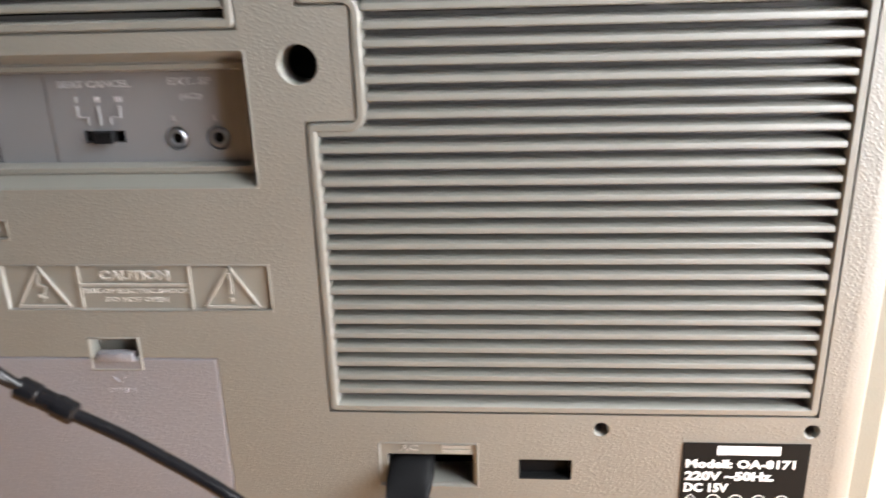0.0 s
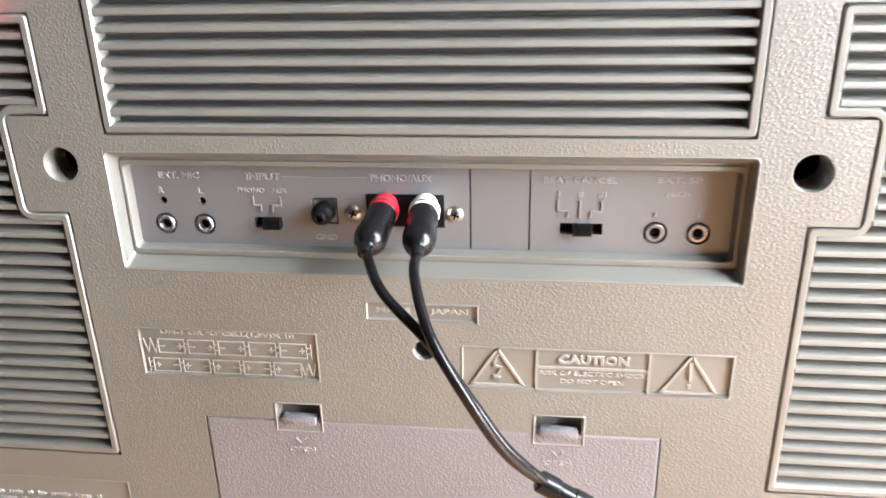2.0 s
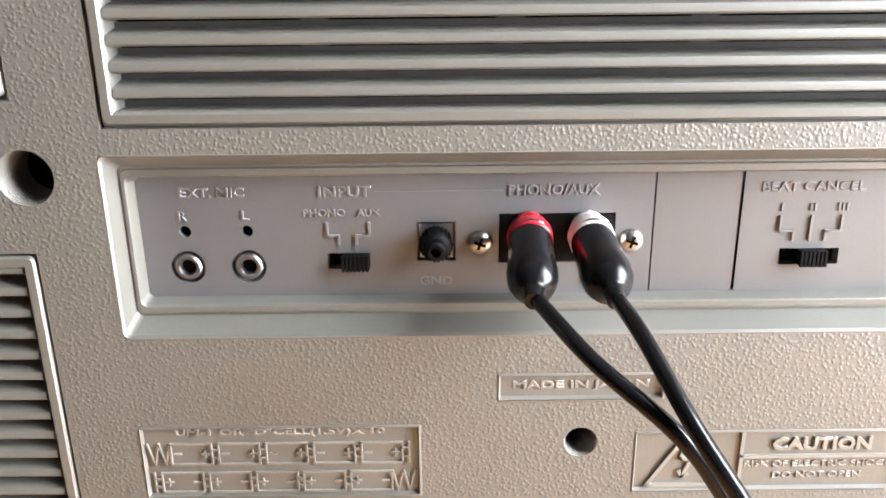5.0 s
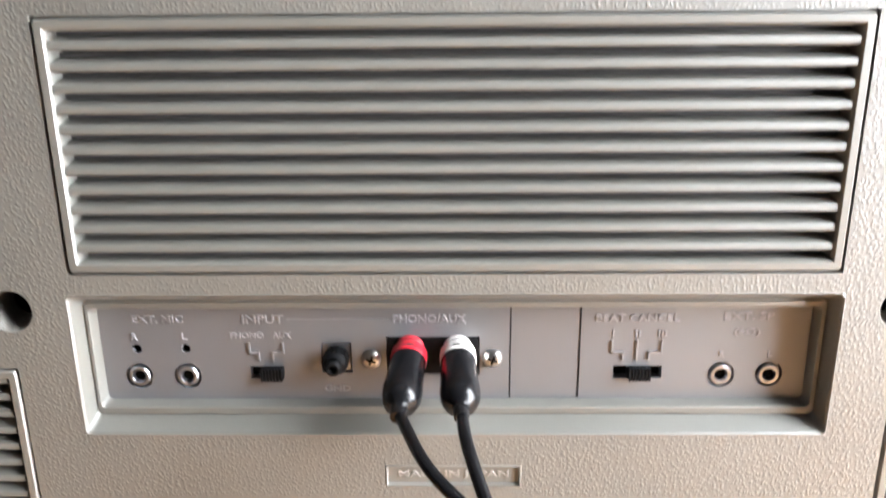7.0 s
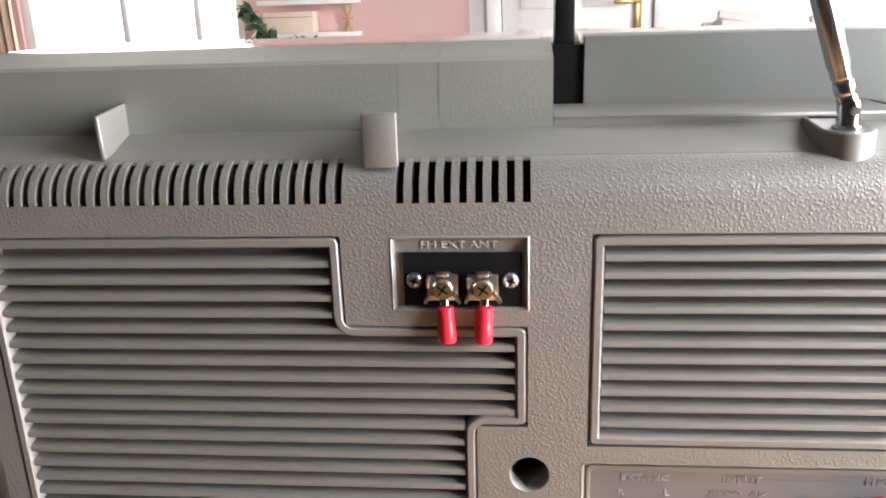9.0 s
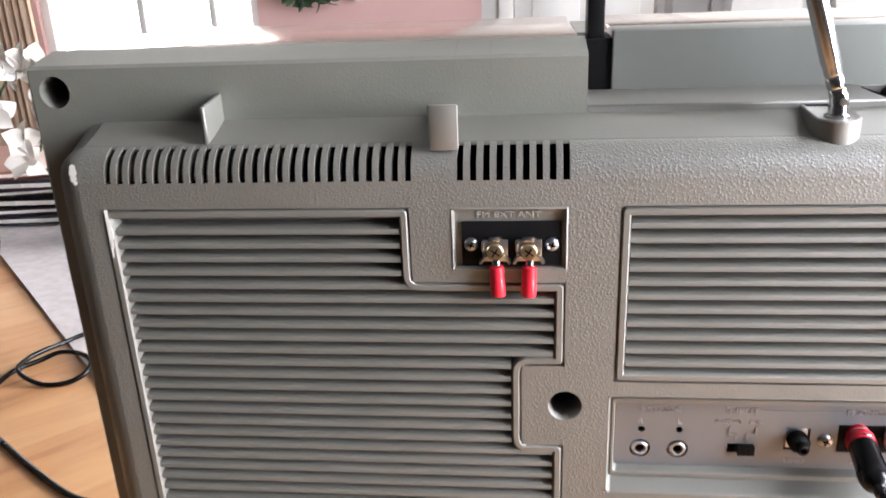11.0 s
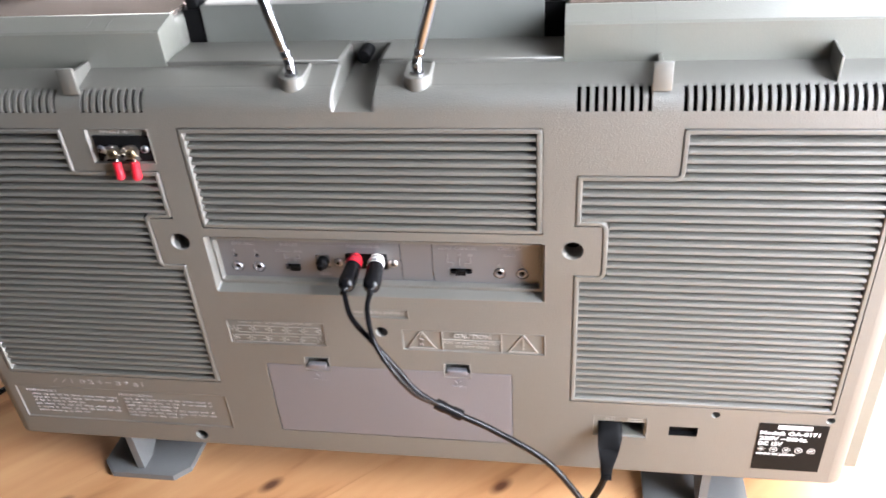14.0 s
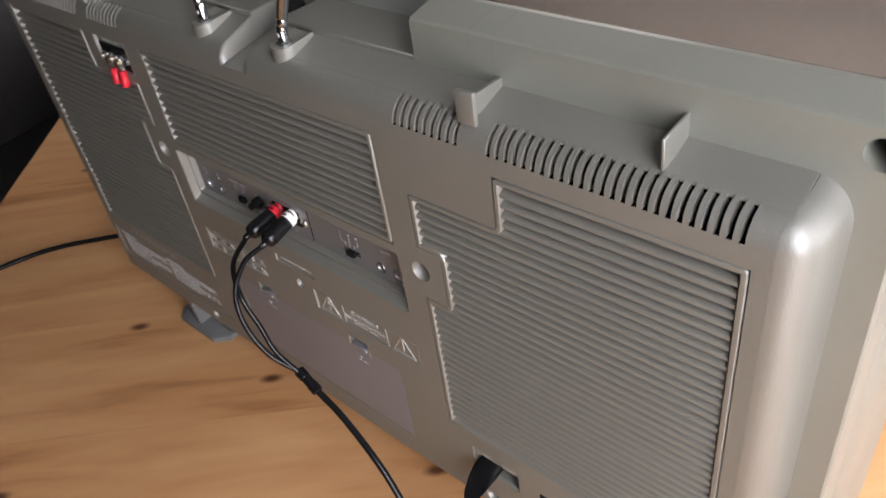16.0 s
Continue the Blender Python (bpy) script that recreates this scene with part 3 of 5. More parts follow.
def front_block(sx):
    prof = [(YD, 0.041), (YD, ZW), (YD + 0.0015, ZW + 0.0012), (0.047, ZTOP), (0.05, ZTOP - 0.0003), (0.05, 0.041)]
    bm = bmesh.new()
    secs = []
    for x, dz, dy in ((XM, 0, 0), (XB - 0.0011, 0, 0), (XB, -0.0008, 0.0009)):
        secs.append([bm.verts.new((sx * x, y + (dy if i < 3 else 0), z + (dz if 0 < i < 5 else 0))) for i, (y, z) in enumerate(prof)])
    for a, b in zip(secs, secs[1:]):
        for k in range(len(prof)):
            q = (k + 1) % len(prof)
            bm.faces.new((a[k], a[q], b[q], b[k]))
    bm.faces.new(secs[0]), bm.faces.new(secs[-1])
    return bm


def bored(ob, at, r, depth):
    """Sinks a round hole into a closed mesh that looks to -y."""
    bit = new("bit", finish(lathe(bmesh.new(), [(0.0, -depth), (r * 0.94, -depth), (r, 0.0), (r, 0.004), (0.0, 0.004)], axis(at, OUT), 32), "bit", DARK))
    mod = ob.modifiers.new("hole", "BOOLEAN")
    mod.object, mod.operation, mod.solver = bit, "DIFFERENCE", "EXACT"
    bpy.context.view_layer.update()
    me = bpy.data.meshes.new_from_object(ob.evaluated_get(bpy.context.evaluated_depsgraph_get()))
    ob.modifiers.clear()
    old, ob.data = ob.data, me
    bpy.data.meshes.remove(old)
    bpy.data.objects.remove(bit)


for s in (-1, 1):
    block = part("upper_block", front_block(s), UPPER, stereo, "grey-green raised block with a chamfered top", smooth=False)
    bored(block, (s * 0.3178, YD, 0.3552), 0.0061, 0.021)
    # black disc for the shade at the bottom of the bore
    part("hole_bottom_shade", lathe(bmesh.new(), [(0.0, 0.0), (0.0057, 0.0)], axis((s * 0.3178, YD + 0.0195, 0.3552), OUT), 28), DARK, block, "black disc that stands for the shade in a deep screw hole")
    # faint mould seams that run over the block
    bm = bmesh.new()
    for x in (0.1508, 0.1635):
        box(bm, s * x - 0.00016, s * x + 0.00016, YD - 0.00007, YD + 0.0016, 0.3436, ZW)
        r = bmesh.ops.create_cube(bm, size=1.0, matrix=Matrix.Translation((s * x, (YD + 0.0485) / 2, (ZW + ZTOP) / 2 + 0.00052)) @ Matrix.Rotation(math.atan2(ZTOP - ZW - 0.0012, 0.0185), 4, "X") @ Matrix.Diagonal((0.00032, 0.0187, 0.0004, 1)))
    part("seam", bm, SMOOTH, block, smooth=False)

shelf = part("middle_shelf", boxed(-XM, XM, YD + 0.0005, 0.0625, 0.041, 0.3462, 0.0006, 1), SMOOTH, stereo, "smooth ledge between the two raised blocks")
part("rear_wall", boxed(-0.104, 0.104, 0.0615, 0.085, 0.2, ZTOP, 0.0008), SLEEK, stereo, "smooth grey-green wall behind the ledge")
for s in (-1, 1):
    pivot = part("pivot_well", boxed(s * 0.110 - 0.0062, s * 0.110 + 0.0062, 0.063, 0.09, 0.3, 0.366), BLACK, stereo, "black handle pivot between block and wall")
    arm = part("carrying_arm", boxed(s * 0.1105 - 0.0035, s * 0.1105 + 0.0035, 0.064, 0.076, 0.34, 0.52, 0.0012), BLACK, stereo, "black upright arm of the carrying handle")
part("carrying_bar", boxed(-0.115, 0.115, 0.061, 0.079, 0.515, 0.535, 0.004), BLACK, stereo)
part("front_body", box(box(boxed(-XB, -XM, 0.05, YFRONT, 0.041, 0.3655, 0.004), XM, XB, 0.05, YFRONT, 0.041, 0.3655, 0.004), -XM, XM, 0.09, YFRONT, 0.041, 0.3655), UPPER, stereo, "front half of the cabinet")
for x0, x1, y0 in ((-XB + 0.004, -0.118, 0.0515), (0.118, XB - 0.004, 0.0515), (-0.103, 0.103, 0.087)):
    part("glossy_lid", boxed(x0, x1, y0, YFRONT - 0.003, 0.365, 0.3683, 0.0006), DECK, stereo, "glossy champagne-coloured top of the cabinet")


# cord hooks on the ledge
def hook_plate(sx):
    bm = boxed(sx * 0.1662 - 0.0051, sx * 0.1662 + 0.0051, 0.0028, 0.0052, 0.336, 0.3517, 0.0007)
    box(bm, sx * 0.1662 - 0.0012, sx * 0.1662 + 0.0012, 0.005, YD + 0.001, 0.338, 0.3475, 0.0003, 1)
    return bm


def fin(sx):
    bm = bmesh.new()
    for x in (sx * 0.2535, sx * 0.2521):
        bm.verts.new((x, 0.0095, 0.338)), bm.verts.new((x, 0.0088, 0.3515)), bm.verts.new((x, YD + 0.001, 0.3536)), bm.verts.new((x, YD + 0.001, 0.342))
    bm.verts.ensure_lookup_table()
    v = bm.verts
    bm.faces.new(v[0:4]), bm.faces.new(v[4:8])
    for k in range(4):
        q = (k + 1) % 4
        bm.faces.new((v[k], v[q], v[4 + q], v[4 + k]))
    bmesh.ops.bevel(bm, geom=list(bm.edges), offset=0.0003, segments=1, affect="EDGES")
    return bm


for s in (-1, 1):
    part("cord_hook", hook_plate(s), SMOOTH, stereo, "T-shaped cord hook on the ledge")
    part("cord_fin", fin(s), SMOOTH, stereo, "thin upright cord fin on the ledge")


# channel in the middle of the upper edge
def groove():
    bm = bmesh.new()
    seg = 8
    x0, x1 = GROOVE
    floor, crest = [], []
    for k in range(seg + 1):
        t = k / seg
        y = -0.0001 + t * 0.0555
        floor.append((y, 0.3261 + 0.0097 * t))
        crest.append(0)
    edge = [(arc_point(0, k / 6)[1], arc_point(0, k / 6)[2]) for k in range(7)] + [(YD, 0.3438), (YD + 0.0006, 0.3464), (0.0555, 0.3464)]
    for sx, x in ((-1, x0), (1, x1)):
        lip = 0.0011
        up = [bm.verts.new((x, y, z)) for y, z in edge]
        inn = [bm.verts.new((x - sx * lip, y + 0.0002, z - 0.0008)) for y, z in edge]
        dn = [bm.verts.new((x - sx * (lip + 0.001), max(y, 0.0006) + 0.0003, min(z - 0.001, 0.3268 + 0.0090 * max(0, y) / 0.055))) for y, z in edge]
        for k in range(len(edge) - 1):
            bm.faces.new((up[k], up[k + 1], inn[k + 1], inn[k])), bm.faces.new((inn[k], inn[k + 1], dn[k + 1], dn[k]))
    fl = [[bm.verts.new((x, y, z)) for y, z in floor] for x in (x0, x1)]
    for k in range(seg):
        bm.faces.new((fl[0][k], fl[1][k], fl[1][k + 1], fl[0][k + 1]))
    end = [bm.verts.new(p) for p in ((x0, 0.0554, 0.334), (x1, 0.0554, 0.334), (x1, 0.0554, 0.3465), (x0, 0.0554, 0.3465))]
    bm.faces.new(end)
    return bm


# the shelf is cut away over the channel
bm = boxed(-XM, GROOVE[0], YD + 0.0005, 0.0625, 0.041, 0.3462, 0.0006, 1)
box(bm, GROOVE[1], XM, YD + 0.0005, 0.0625, 0.041, 0.3462, 0.0006, 1)
box(bm, GROOVE[0] - 0.001, GROOVE[1] + 0.001, 0.056, 0.0625, 0.041, 0.3458)
old = shelf.data
shelf.data = finish(bm, "middle_shelf", SMOOTH, True)
bpy.data.meshes.remove(old)
channel = part("top_channel", groove(), SMOOTH, stereo, "open channel moulded across the upper edge")
part("peg", lathe(bmesh.new(), [(0.0, 0.014), (0.0036, 0.0138), (0.0042, 0.013), (0.0042, 0.0)], axis((0.0, 0.055, 0.3425), OUT), 24), BLACK, channel, "round black peg at the end of the channel")


# telescopic aerials
def aerial(x, lean):
    base = Vector((x, 0.0125, 0.3368))
    bm = bmesh.new()
    # U-shaped foot: round in front, its sides run back until the sloping ledge meets their tops
    n, r, back = 20, 0.0077, 0.0262
    ring = [(base.x + r * math.cos(-math.pi * k / n), base.y + r * math.sin(-math.pi * k / n)) for k in range(n + 1)]
    ring = [(base.x + r, back), (base.x + r, base.y + 0.007)] + ring + [(base.x - r, base.y + 0.007), (base.x - r, back)]

    def shrunk(p, d):
        return (base.x + (p[0] - base.x) * (1 - d / r), p[1] + (base.y - p[1]) * d / r if p[1] < base.y else p[1])

    def rise(y, z0, z1):
        return z0 + (z1 - z0) * max(0.0, y - 0.005) / 0.0225

    loops = [[bm.verts.new((*p, 0.3325)) for p in ring],
             [bm.verts.new((*p, rise(p[1], 0.3428, 0.3449))) for p in ring],
             [bm.verts.new((*shrunk(p, 0.0004), rise(p[1], 0.3433, 0.3453))) for p in ring],
             [bm.verts.new((*shrunk(p, 0.0013), rise(p[1], 0.3433, 0.3453))) for p in ring],
             [bm.verts.new((*shrunk(p, 0.0022), rise(p[1], 0.3430, 0.3447))) for p in ring]]
    for a, b in zip(loops, loops[1:]):
        for k in range(len(ring)):
            q = (k + 1) % len(ring)
            bm.faces.new((a[k], a[q], b[q], b[k]))
    bm.faces.new(loops[-1])
    a = part("aerial", bm, SMOOTH, stereo, "telescopic chrome aerial on a U-shaped plastic foot")
    j = Vector((base.x, base.y, 0.343))
    d = Vector(lean).normalized()
    knuckle = bmesh.new()
    lathe(knuckle, [(0.0, 0.0), (0.0040, 0.0), (0.0040, 0.0012), (0.0031, 0.0016), (0.0031, 0.0072), (0.0026, 0.0085), (0.0, 0.0088)], axis(j, (0, 0, 1)), 20)
    part("knuckle", knuckle, CHROME, a)
    part("hinge_screw", lathe(bmesh.new(), [(0.0, 0.0009), (0.0012, 0.0008), (0.0014, 0.0)], axis(j + Vector((0.0005, -0.0029, 0.0058)), OUT), 12), STEEL, a)
    rod = bmesh.new()
    k = j + Vector((0, 0, 0.006))
    lathe(rod, [(0.0, 0.0), (0.0027, 0.0), (0.0029, 0.003), (0.0025, 0.0038), (0.0029, 0.0046), (0.0029, 0.0075), (0.0025, 0.0082), (0.0029, 0.009), (0.0029, 0.012),
                (0.0032, 0.0125), (0.0032, 0.11), (0.0027, 0.1105), (0.0027, 0.20), (0.0022, 0.2005), (0.0022, 0.28), (0.003, 0.2805), (0.003, 0.286), (0.0, 0.287)], axis(k, d), 20)
    part("rod", rod, CHROME, a)


aerial(-0.0347, (-0.3, 0.13, 1))
aerial(0.0368, (0.31, 0.12, 1))


# ---------- connector recess ----------
YP = 0.0092
def stepped_bay():
    """A sloping wall, a narrow flat step and a second wall; the slopes above and below are wider than those at the ends."""
    bm = bmesh.new()
    loops = []
    for ix, iz, y in ((-0.0003, -0.0003, 0.0018), (0.0, 0.0, 0.0002), (0.0004, 0.0004, -0.0001), (0.0009, 0.0010, 0.0006), (0.0018, 0.0036, 0.0056), (0.0020, 0.0038, 0.0060),
                      (0.0024, 0.0044, 0.0060), (0.0026, 0.0047, 0.0054), (0.0033, 0.0062, 0.0054), (0.0035, 0.0065, 0.0058), (0.0041, 0.0073, YP - 0.0002), (0.0042, 0.0074, YP + 0.0012)):
        loops.append([bm.verts.new((q.x, y, q.y)) for q in loop2d(rect(-0.1077 + ix, 0.1077 - ix, 0.1987 + iz, 0.2428 - iz), 0.0, 0.0016, 4)])
    for a, b in zip(loops, loops[1:]):
        for k in range(len(a)):
            q = (k + 1) % len(a)
            bm.faces.new((a[k], a[q], b[q], b[k]))
    return bm


recess = part("connector_recess", stepped_bay(), SMOOTH, stereo, "sunken connector bay with stepped walls", smooth=False)
JACKS = [(-0.0934, 0.2135), (-0.0789, 0.2135), (0.0789, 0.2137), (0.0929, 0.2138)]


def connector_plate():
    cuts_x = {-0.1035, 0.0166, 0.0373, 0.1035}
    cuts_z = {0.2035, 0.2378}
    rects = [(-0.0601, -0.05, 0.2126, 0.2166), (0.0473, 0.0615, 0.2126, 0.2166), (-0.0388, -0.0297, 0.2145, 0.2241), (-0.0195, 0.0079, 0.2138, 0.2259)]
    rounds = [(x, z, 0.0041) for x, z in JACKS] + [(-0.0932, 0.2223, 0.0014), (-0.0787, 0.2223, 0.0014)]
    cl = [(x - r * 1.2, x + r * 1.2, z - r * 1.2, z + r * 1.2) for x, z, r in rounds]
    for a in rects + cl:
        cuts_x.update(a[:2]), cuts_z.update(a[2:])
    cx, cz = sorted(cuts_x), sorted(cuts_z)
    bm = bmesh.new()
    for x0, x1 in zip(cx, cx[1:]):
        for z0, z1 in zip(cz, cz[1:]):
            mx, mz = (x0 + x1) / 2, (z0 + z1) / 2
            if any(a[0] < mx < a[1] and a[2] < mz < a[3] for a in rects + cl) or 0.0166 < mx < 0.0373:
                continue
            bm.faces.new([bm.verts.new(p) for p in ((x0, YP, z0), (x1, YP, z0), (x1, YP, z1), (x0, YP, z1))])
    bmesh.ops.remove_doubles(bm, verts=bm.verts, dist=1e-6)
    for x0, x1, z0, z1 in rects:
        c = [(x0, z0), (x1, z0), (x1, z1), (x0, z1)]
        for k in range(4):
            a, b = c[k], c[(k + 1) % 4]
            bm.faces.new([bm.verts.new(p) for p in ((a[0], YP, a[1]), (b[0], YP, b[1]), (b[0], YP + 0.004, b[1]), (a[0], YP + 0.004, a[1]))])
    for x, z, r in rounds:
        n = 32
        o, i, d = [], [], []
        for k in range(n):
            c, s = math.cos(2 * math.pi * k / n), math.sin(2 * math.pi * k / n)
            f = r * 1.2 / max(abs(c), abs(s))
            o.append(bm.verts.new((x + c * f, YP, z + s * f)))
            i.append(bm.verts.new((x + c * r, YP, z + s * r)))
            d.append(bm.verts.new((x + c * r * 0.94, YP + 0.0018, z + s * r * 0.94)))
        for k in range(n):
            q = (k + 1) % n
            bm.faces.new((o[k], o[q], i[q], i[k])), bm.faces.new((i[k], i[q], d[q], d[k]))
    bmesh.ops.remove_doubles(bm, verts=bm.verts, dist=2e-6)
    return bm


plate = part("connector_plate", connector_plate(), PANEL, stereo, "pale grey connector plate with raised lettering")
# black sheet behind the plate for the shade in its openings
part("plate_shade_sheet", boxed(-0.104, 0.104, YP + 0.0042, YP + 0.005, 0.203, 0.238), DARK, stereo)
part("blank_cover", boxed(0.0168, 0.0371, YP + 0.0003, YP + 0.003, 0.2036, 0.2377, 0.0003, 1), PANEL, plate, "plain grey blanking cover")


def jack(x, z):
    j = part("jack_socket", lathe(bmesh.new(), [(0.0041, 0.0), (0.0039, 0.0001)], axis((x, YP + 0.0018, z), OUT), 28), PANEL, stereo, "3.5 mm chrome jack socket")
    part("socket_floor", lathe(bmesh.new(), [(0.0, 0.0), (0.0040, 0.0)], axis((x, YP + 0.0016, z), OUT), 28), PANEL, j)
    part("chrome_ring", lathe(bmesh.new(), [(0.0032, 0.0), (0.0032, 0.0016), (0.0028, 0.0021), (0.0021, 0.0021), (0.0018, 0.0016), (0.0018, 0.0002)], axis((x, YP + 0.0016, z), OUT), 28), NICKEL, j)
    # shade in the socket mouth, drawn as a black disc
    part("socket_hole_shade", lathe(bmesh.new(), [(0.0, 0.0), (0.0019, 0.0)], axis((x, YP + 0.0012, z), OUT), 20), DARK, j)


for x, z in JACKS:
    jack(x, z)


def screw(x, z, y, r, parent, mat=STEEL):
    sc = part("screw", lathe(bmesh.new(), [(r, 0.0), (r, 0.0006), (r * 0.8, 0.0014), (r * 0.4, 0.0018), (0.0, 0.0019)], axis((x, y, z), OUT), 24), mat, parent, "cross-head screw")
    bm = bmesh.new()
    for a in (20, 110):
        m = Matrix.Translation((x, y - 0.00175, z)) @ Matrix.Rotation(radians(a), 4, "Y")
        bmesh.ops.create_cube(bm, size=1.0, matrix=m @ Matrix.Diagonal((r * 1.0, 0.0005, r * 0.24, 1)))
    part("cross_slot", bm, DARK, sc, smooth=False)


screw(-0.024, 0.219, YP, 0.0029, plate)
screw(0.0117, 0.2191, YP, 0.0029, plate)


def slide_switch(x, z, knob, w):
    s = part("slide_switch", boxed(x - w / 2, x + w / 2, YP + 0.003, YP + 0.004, z - 0.002, z + 0.002), BLACK, stereo, "black slide switch with a ribbed knob")
    bm = boxed(knob - 0.0032, knob + 0.0032, YP - 0.0022, YP + 0.0035, z - 0.0019, z + 0.0019, 0.0004)
    for k in range(7):
        box(bm, knob - 0.0030 + 0.00095 * k - 0.00028, knob - 0.0030 + 0.00095 * k + 0.00028, YP - 0.0027, YP - 0.002, z - 0.0019, z + 0.0019)
    part("knob", bm, BLACK, s)


slide_switch(-0.05505, 0.2146, -0.0533, 0.0101)
slide_switch(0.0544, 0.2146, 0.0548, 0.0142)

post = part("ground_terminal", boxed(-0.0388, -0.0297, YP + 0.002, YP + 0.003, 0.2145, 0.2241), PANEL, stereo, "black knurled ground terminal on a metal plate")
part("metal_plate", boxed(-0.0383, -0.0302, YP + 0.0006, YP + 0.0022, 0.215, 0.2236, 0.0002, 1), NICKEL, post)
bm = lathe(bmesh.new(), [(0.0036, 0.0), (0.0036, 0.0048), (0.0029, 0.0058), (0.0023, 0.006), (0.0023, 0.0086), (0.0018, 0.0092), (0.0012, 0.0092), (0.0010, 0.0075), (0.0, 0.0075)], axis((-0.0343, YP + 0.001, 0.2192), OUT), 24)
for k in range(22):
    a = 2 * math.pi * k / 22
    m = Matrix.Translation((-0.0343 + 0.0036 * math.cos(a), YP - 0.0016, 0.2192 + 0.0036 * math.sin(a))) @ Matrix.Rotation(-a, 4, "Y")
    bmesh.ops.create_cube(bm, size=1.0, matrix=m @ Matrix.Diagonal((0.0005, 0.0046, 0.0005, 1)))
part("knurled_nut", bm, BLACK, post)

sock = part("phono_socket_block", rings2d(bmesh.new(), rect(-0.0193, 0.0077, 0.214, 0.2257), [(0, YP + 0.003), (0.0, YP + 0.0004), (0.0002, YP)], r=0.0013), BLACK, stereo, "black block with two phono sockets")
for x, mat in ((-0.0125, RED), (0.0015, WHITE)):
    part("socket_collar", lathe(bmesh.new(), [(0.0043, 0.0), (0.0043, 0.0016), (0.0039, 0.002), (0.0034, 0.002)], axis((x, YP, 0.2222), OUT), 24), mat, sock)
    part("socket_shell", lathe(bmesh.new(), [(0.0041, 0.0), (0.0041, 0.0062), (0.0036, 0.0066), (0.003, 0.0066)], axis((x, YP, 0.2222), OUT), 24), CHROME, sock)

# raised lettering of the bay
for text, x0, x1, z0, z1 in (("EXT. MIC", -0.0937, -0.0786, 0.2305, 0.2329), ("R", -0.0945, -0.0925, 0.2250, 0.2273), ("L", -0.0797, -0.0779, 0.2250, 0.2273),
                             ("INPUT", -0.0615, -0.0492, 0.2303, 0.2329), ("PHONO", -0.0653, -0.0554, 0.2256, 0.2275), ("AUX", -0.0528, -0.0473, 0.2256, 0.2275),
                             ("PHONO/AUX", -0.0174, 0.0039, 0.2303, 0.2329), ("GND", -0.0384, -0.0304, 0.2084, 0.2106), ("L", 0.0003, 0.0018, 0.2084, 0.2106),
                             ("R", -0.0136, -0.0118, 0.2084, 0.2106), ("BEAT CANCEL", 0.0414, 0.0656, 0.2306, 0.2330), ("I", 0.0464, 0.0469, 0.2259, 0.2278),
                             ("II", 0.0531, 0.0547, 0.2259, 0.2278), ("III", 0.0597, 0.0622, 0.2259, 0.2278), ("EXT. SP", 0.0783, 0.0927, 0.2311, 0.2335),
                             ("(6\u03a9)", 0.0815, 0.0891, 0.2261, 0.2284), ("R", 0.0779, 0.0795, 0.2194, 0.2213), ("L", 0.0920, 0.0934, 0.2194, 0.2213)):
    lettering(text, x0, x1, z0, z1, YP, LIT_PANEL, plate, bold=0.006)
W = 0.00052
strokes([((-0.0484, 0.2316), (-0.0188, 0.2316))], 0.0002, YP, LIT_PANEL, plate, "index_line", 0.0002)
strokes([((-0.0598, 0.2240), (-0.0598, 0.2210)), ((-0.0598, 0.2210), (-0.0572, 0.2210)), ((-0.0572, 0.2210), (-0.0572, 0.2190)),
         ((-0.0499, 0.2240), (-0.0499, 0.2210)), ((-0.0499, 0.2210), (-0.0530, 0.2210)), ((-0.0530, 0.2210), (-0.0530, 0.2190))], W, YP, LIT_PANEL, plate, "index_line", 0.0005)
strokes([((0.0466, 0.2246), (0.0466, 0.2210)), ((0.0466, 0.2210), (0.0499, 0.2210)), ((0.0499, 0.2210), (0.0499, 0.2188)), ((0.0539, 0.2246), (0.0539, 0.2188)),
         ((0.0610, 0.2246), (0.0610, 0.2210)), ((0.0610, 0.2210), (0.0575, 0.2210)), ((0.0575, 0.2210), (0.0575, 0.2188))], W, YP, LIT_PANEL, plate, "index_line", 0.0005)


# ---------- moulded plates, battery door and mains inlet ----------
def sunk_plate(name, poly, label, depth=0.0009, mat=SMOOTH, r=0.0004):
    return part(name, rings2d(bmesh.new(), poly, [(-0.0002, depth + 0.0004), (0.0001, 0.0), (0.0005, -0.0002), (0.0008, depth * 0.6), (0.001, depth)], r=r), mat, stereo, label)


PL = 0.0009
bat = sunk_plate("battery_diagram", BATTERY, "sunken plate with a raised battery diagram")
lettering("UM-1 OR \"D\"CELL(1.5V)X 10", -0.0988, -0.0474, 0.1721, 0.1745, PL, LIT_TAUPE, bat, bold=0.01)
cells = []
BX, BWID = -0.1065, 0.0670                    # left end and width of the diagram
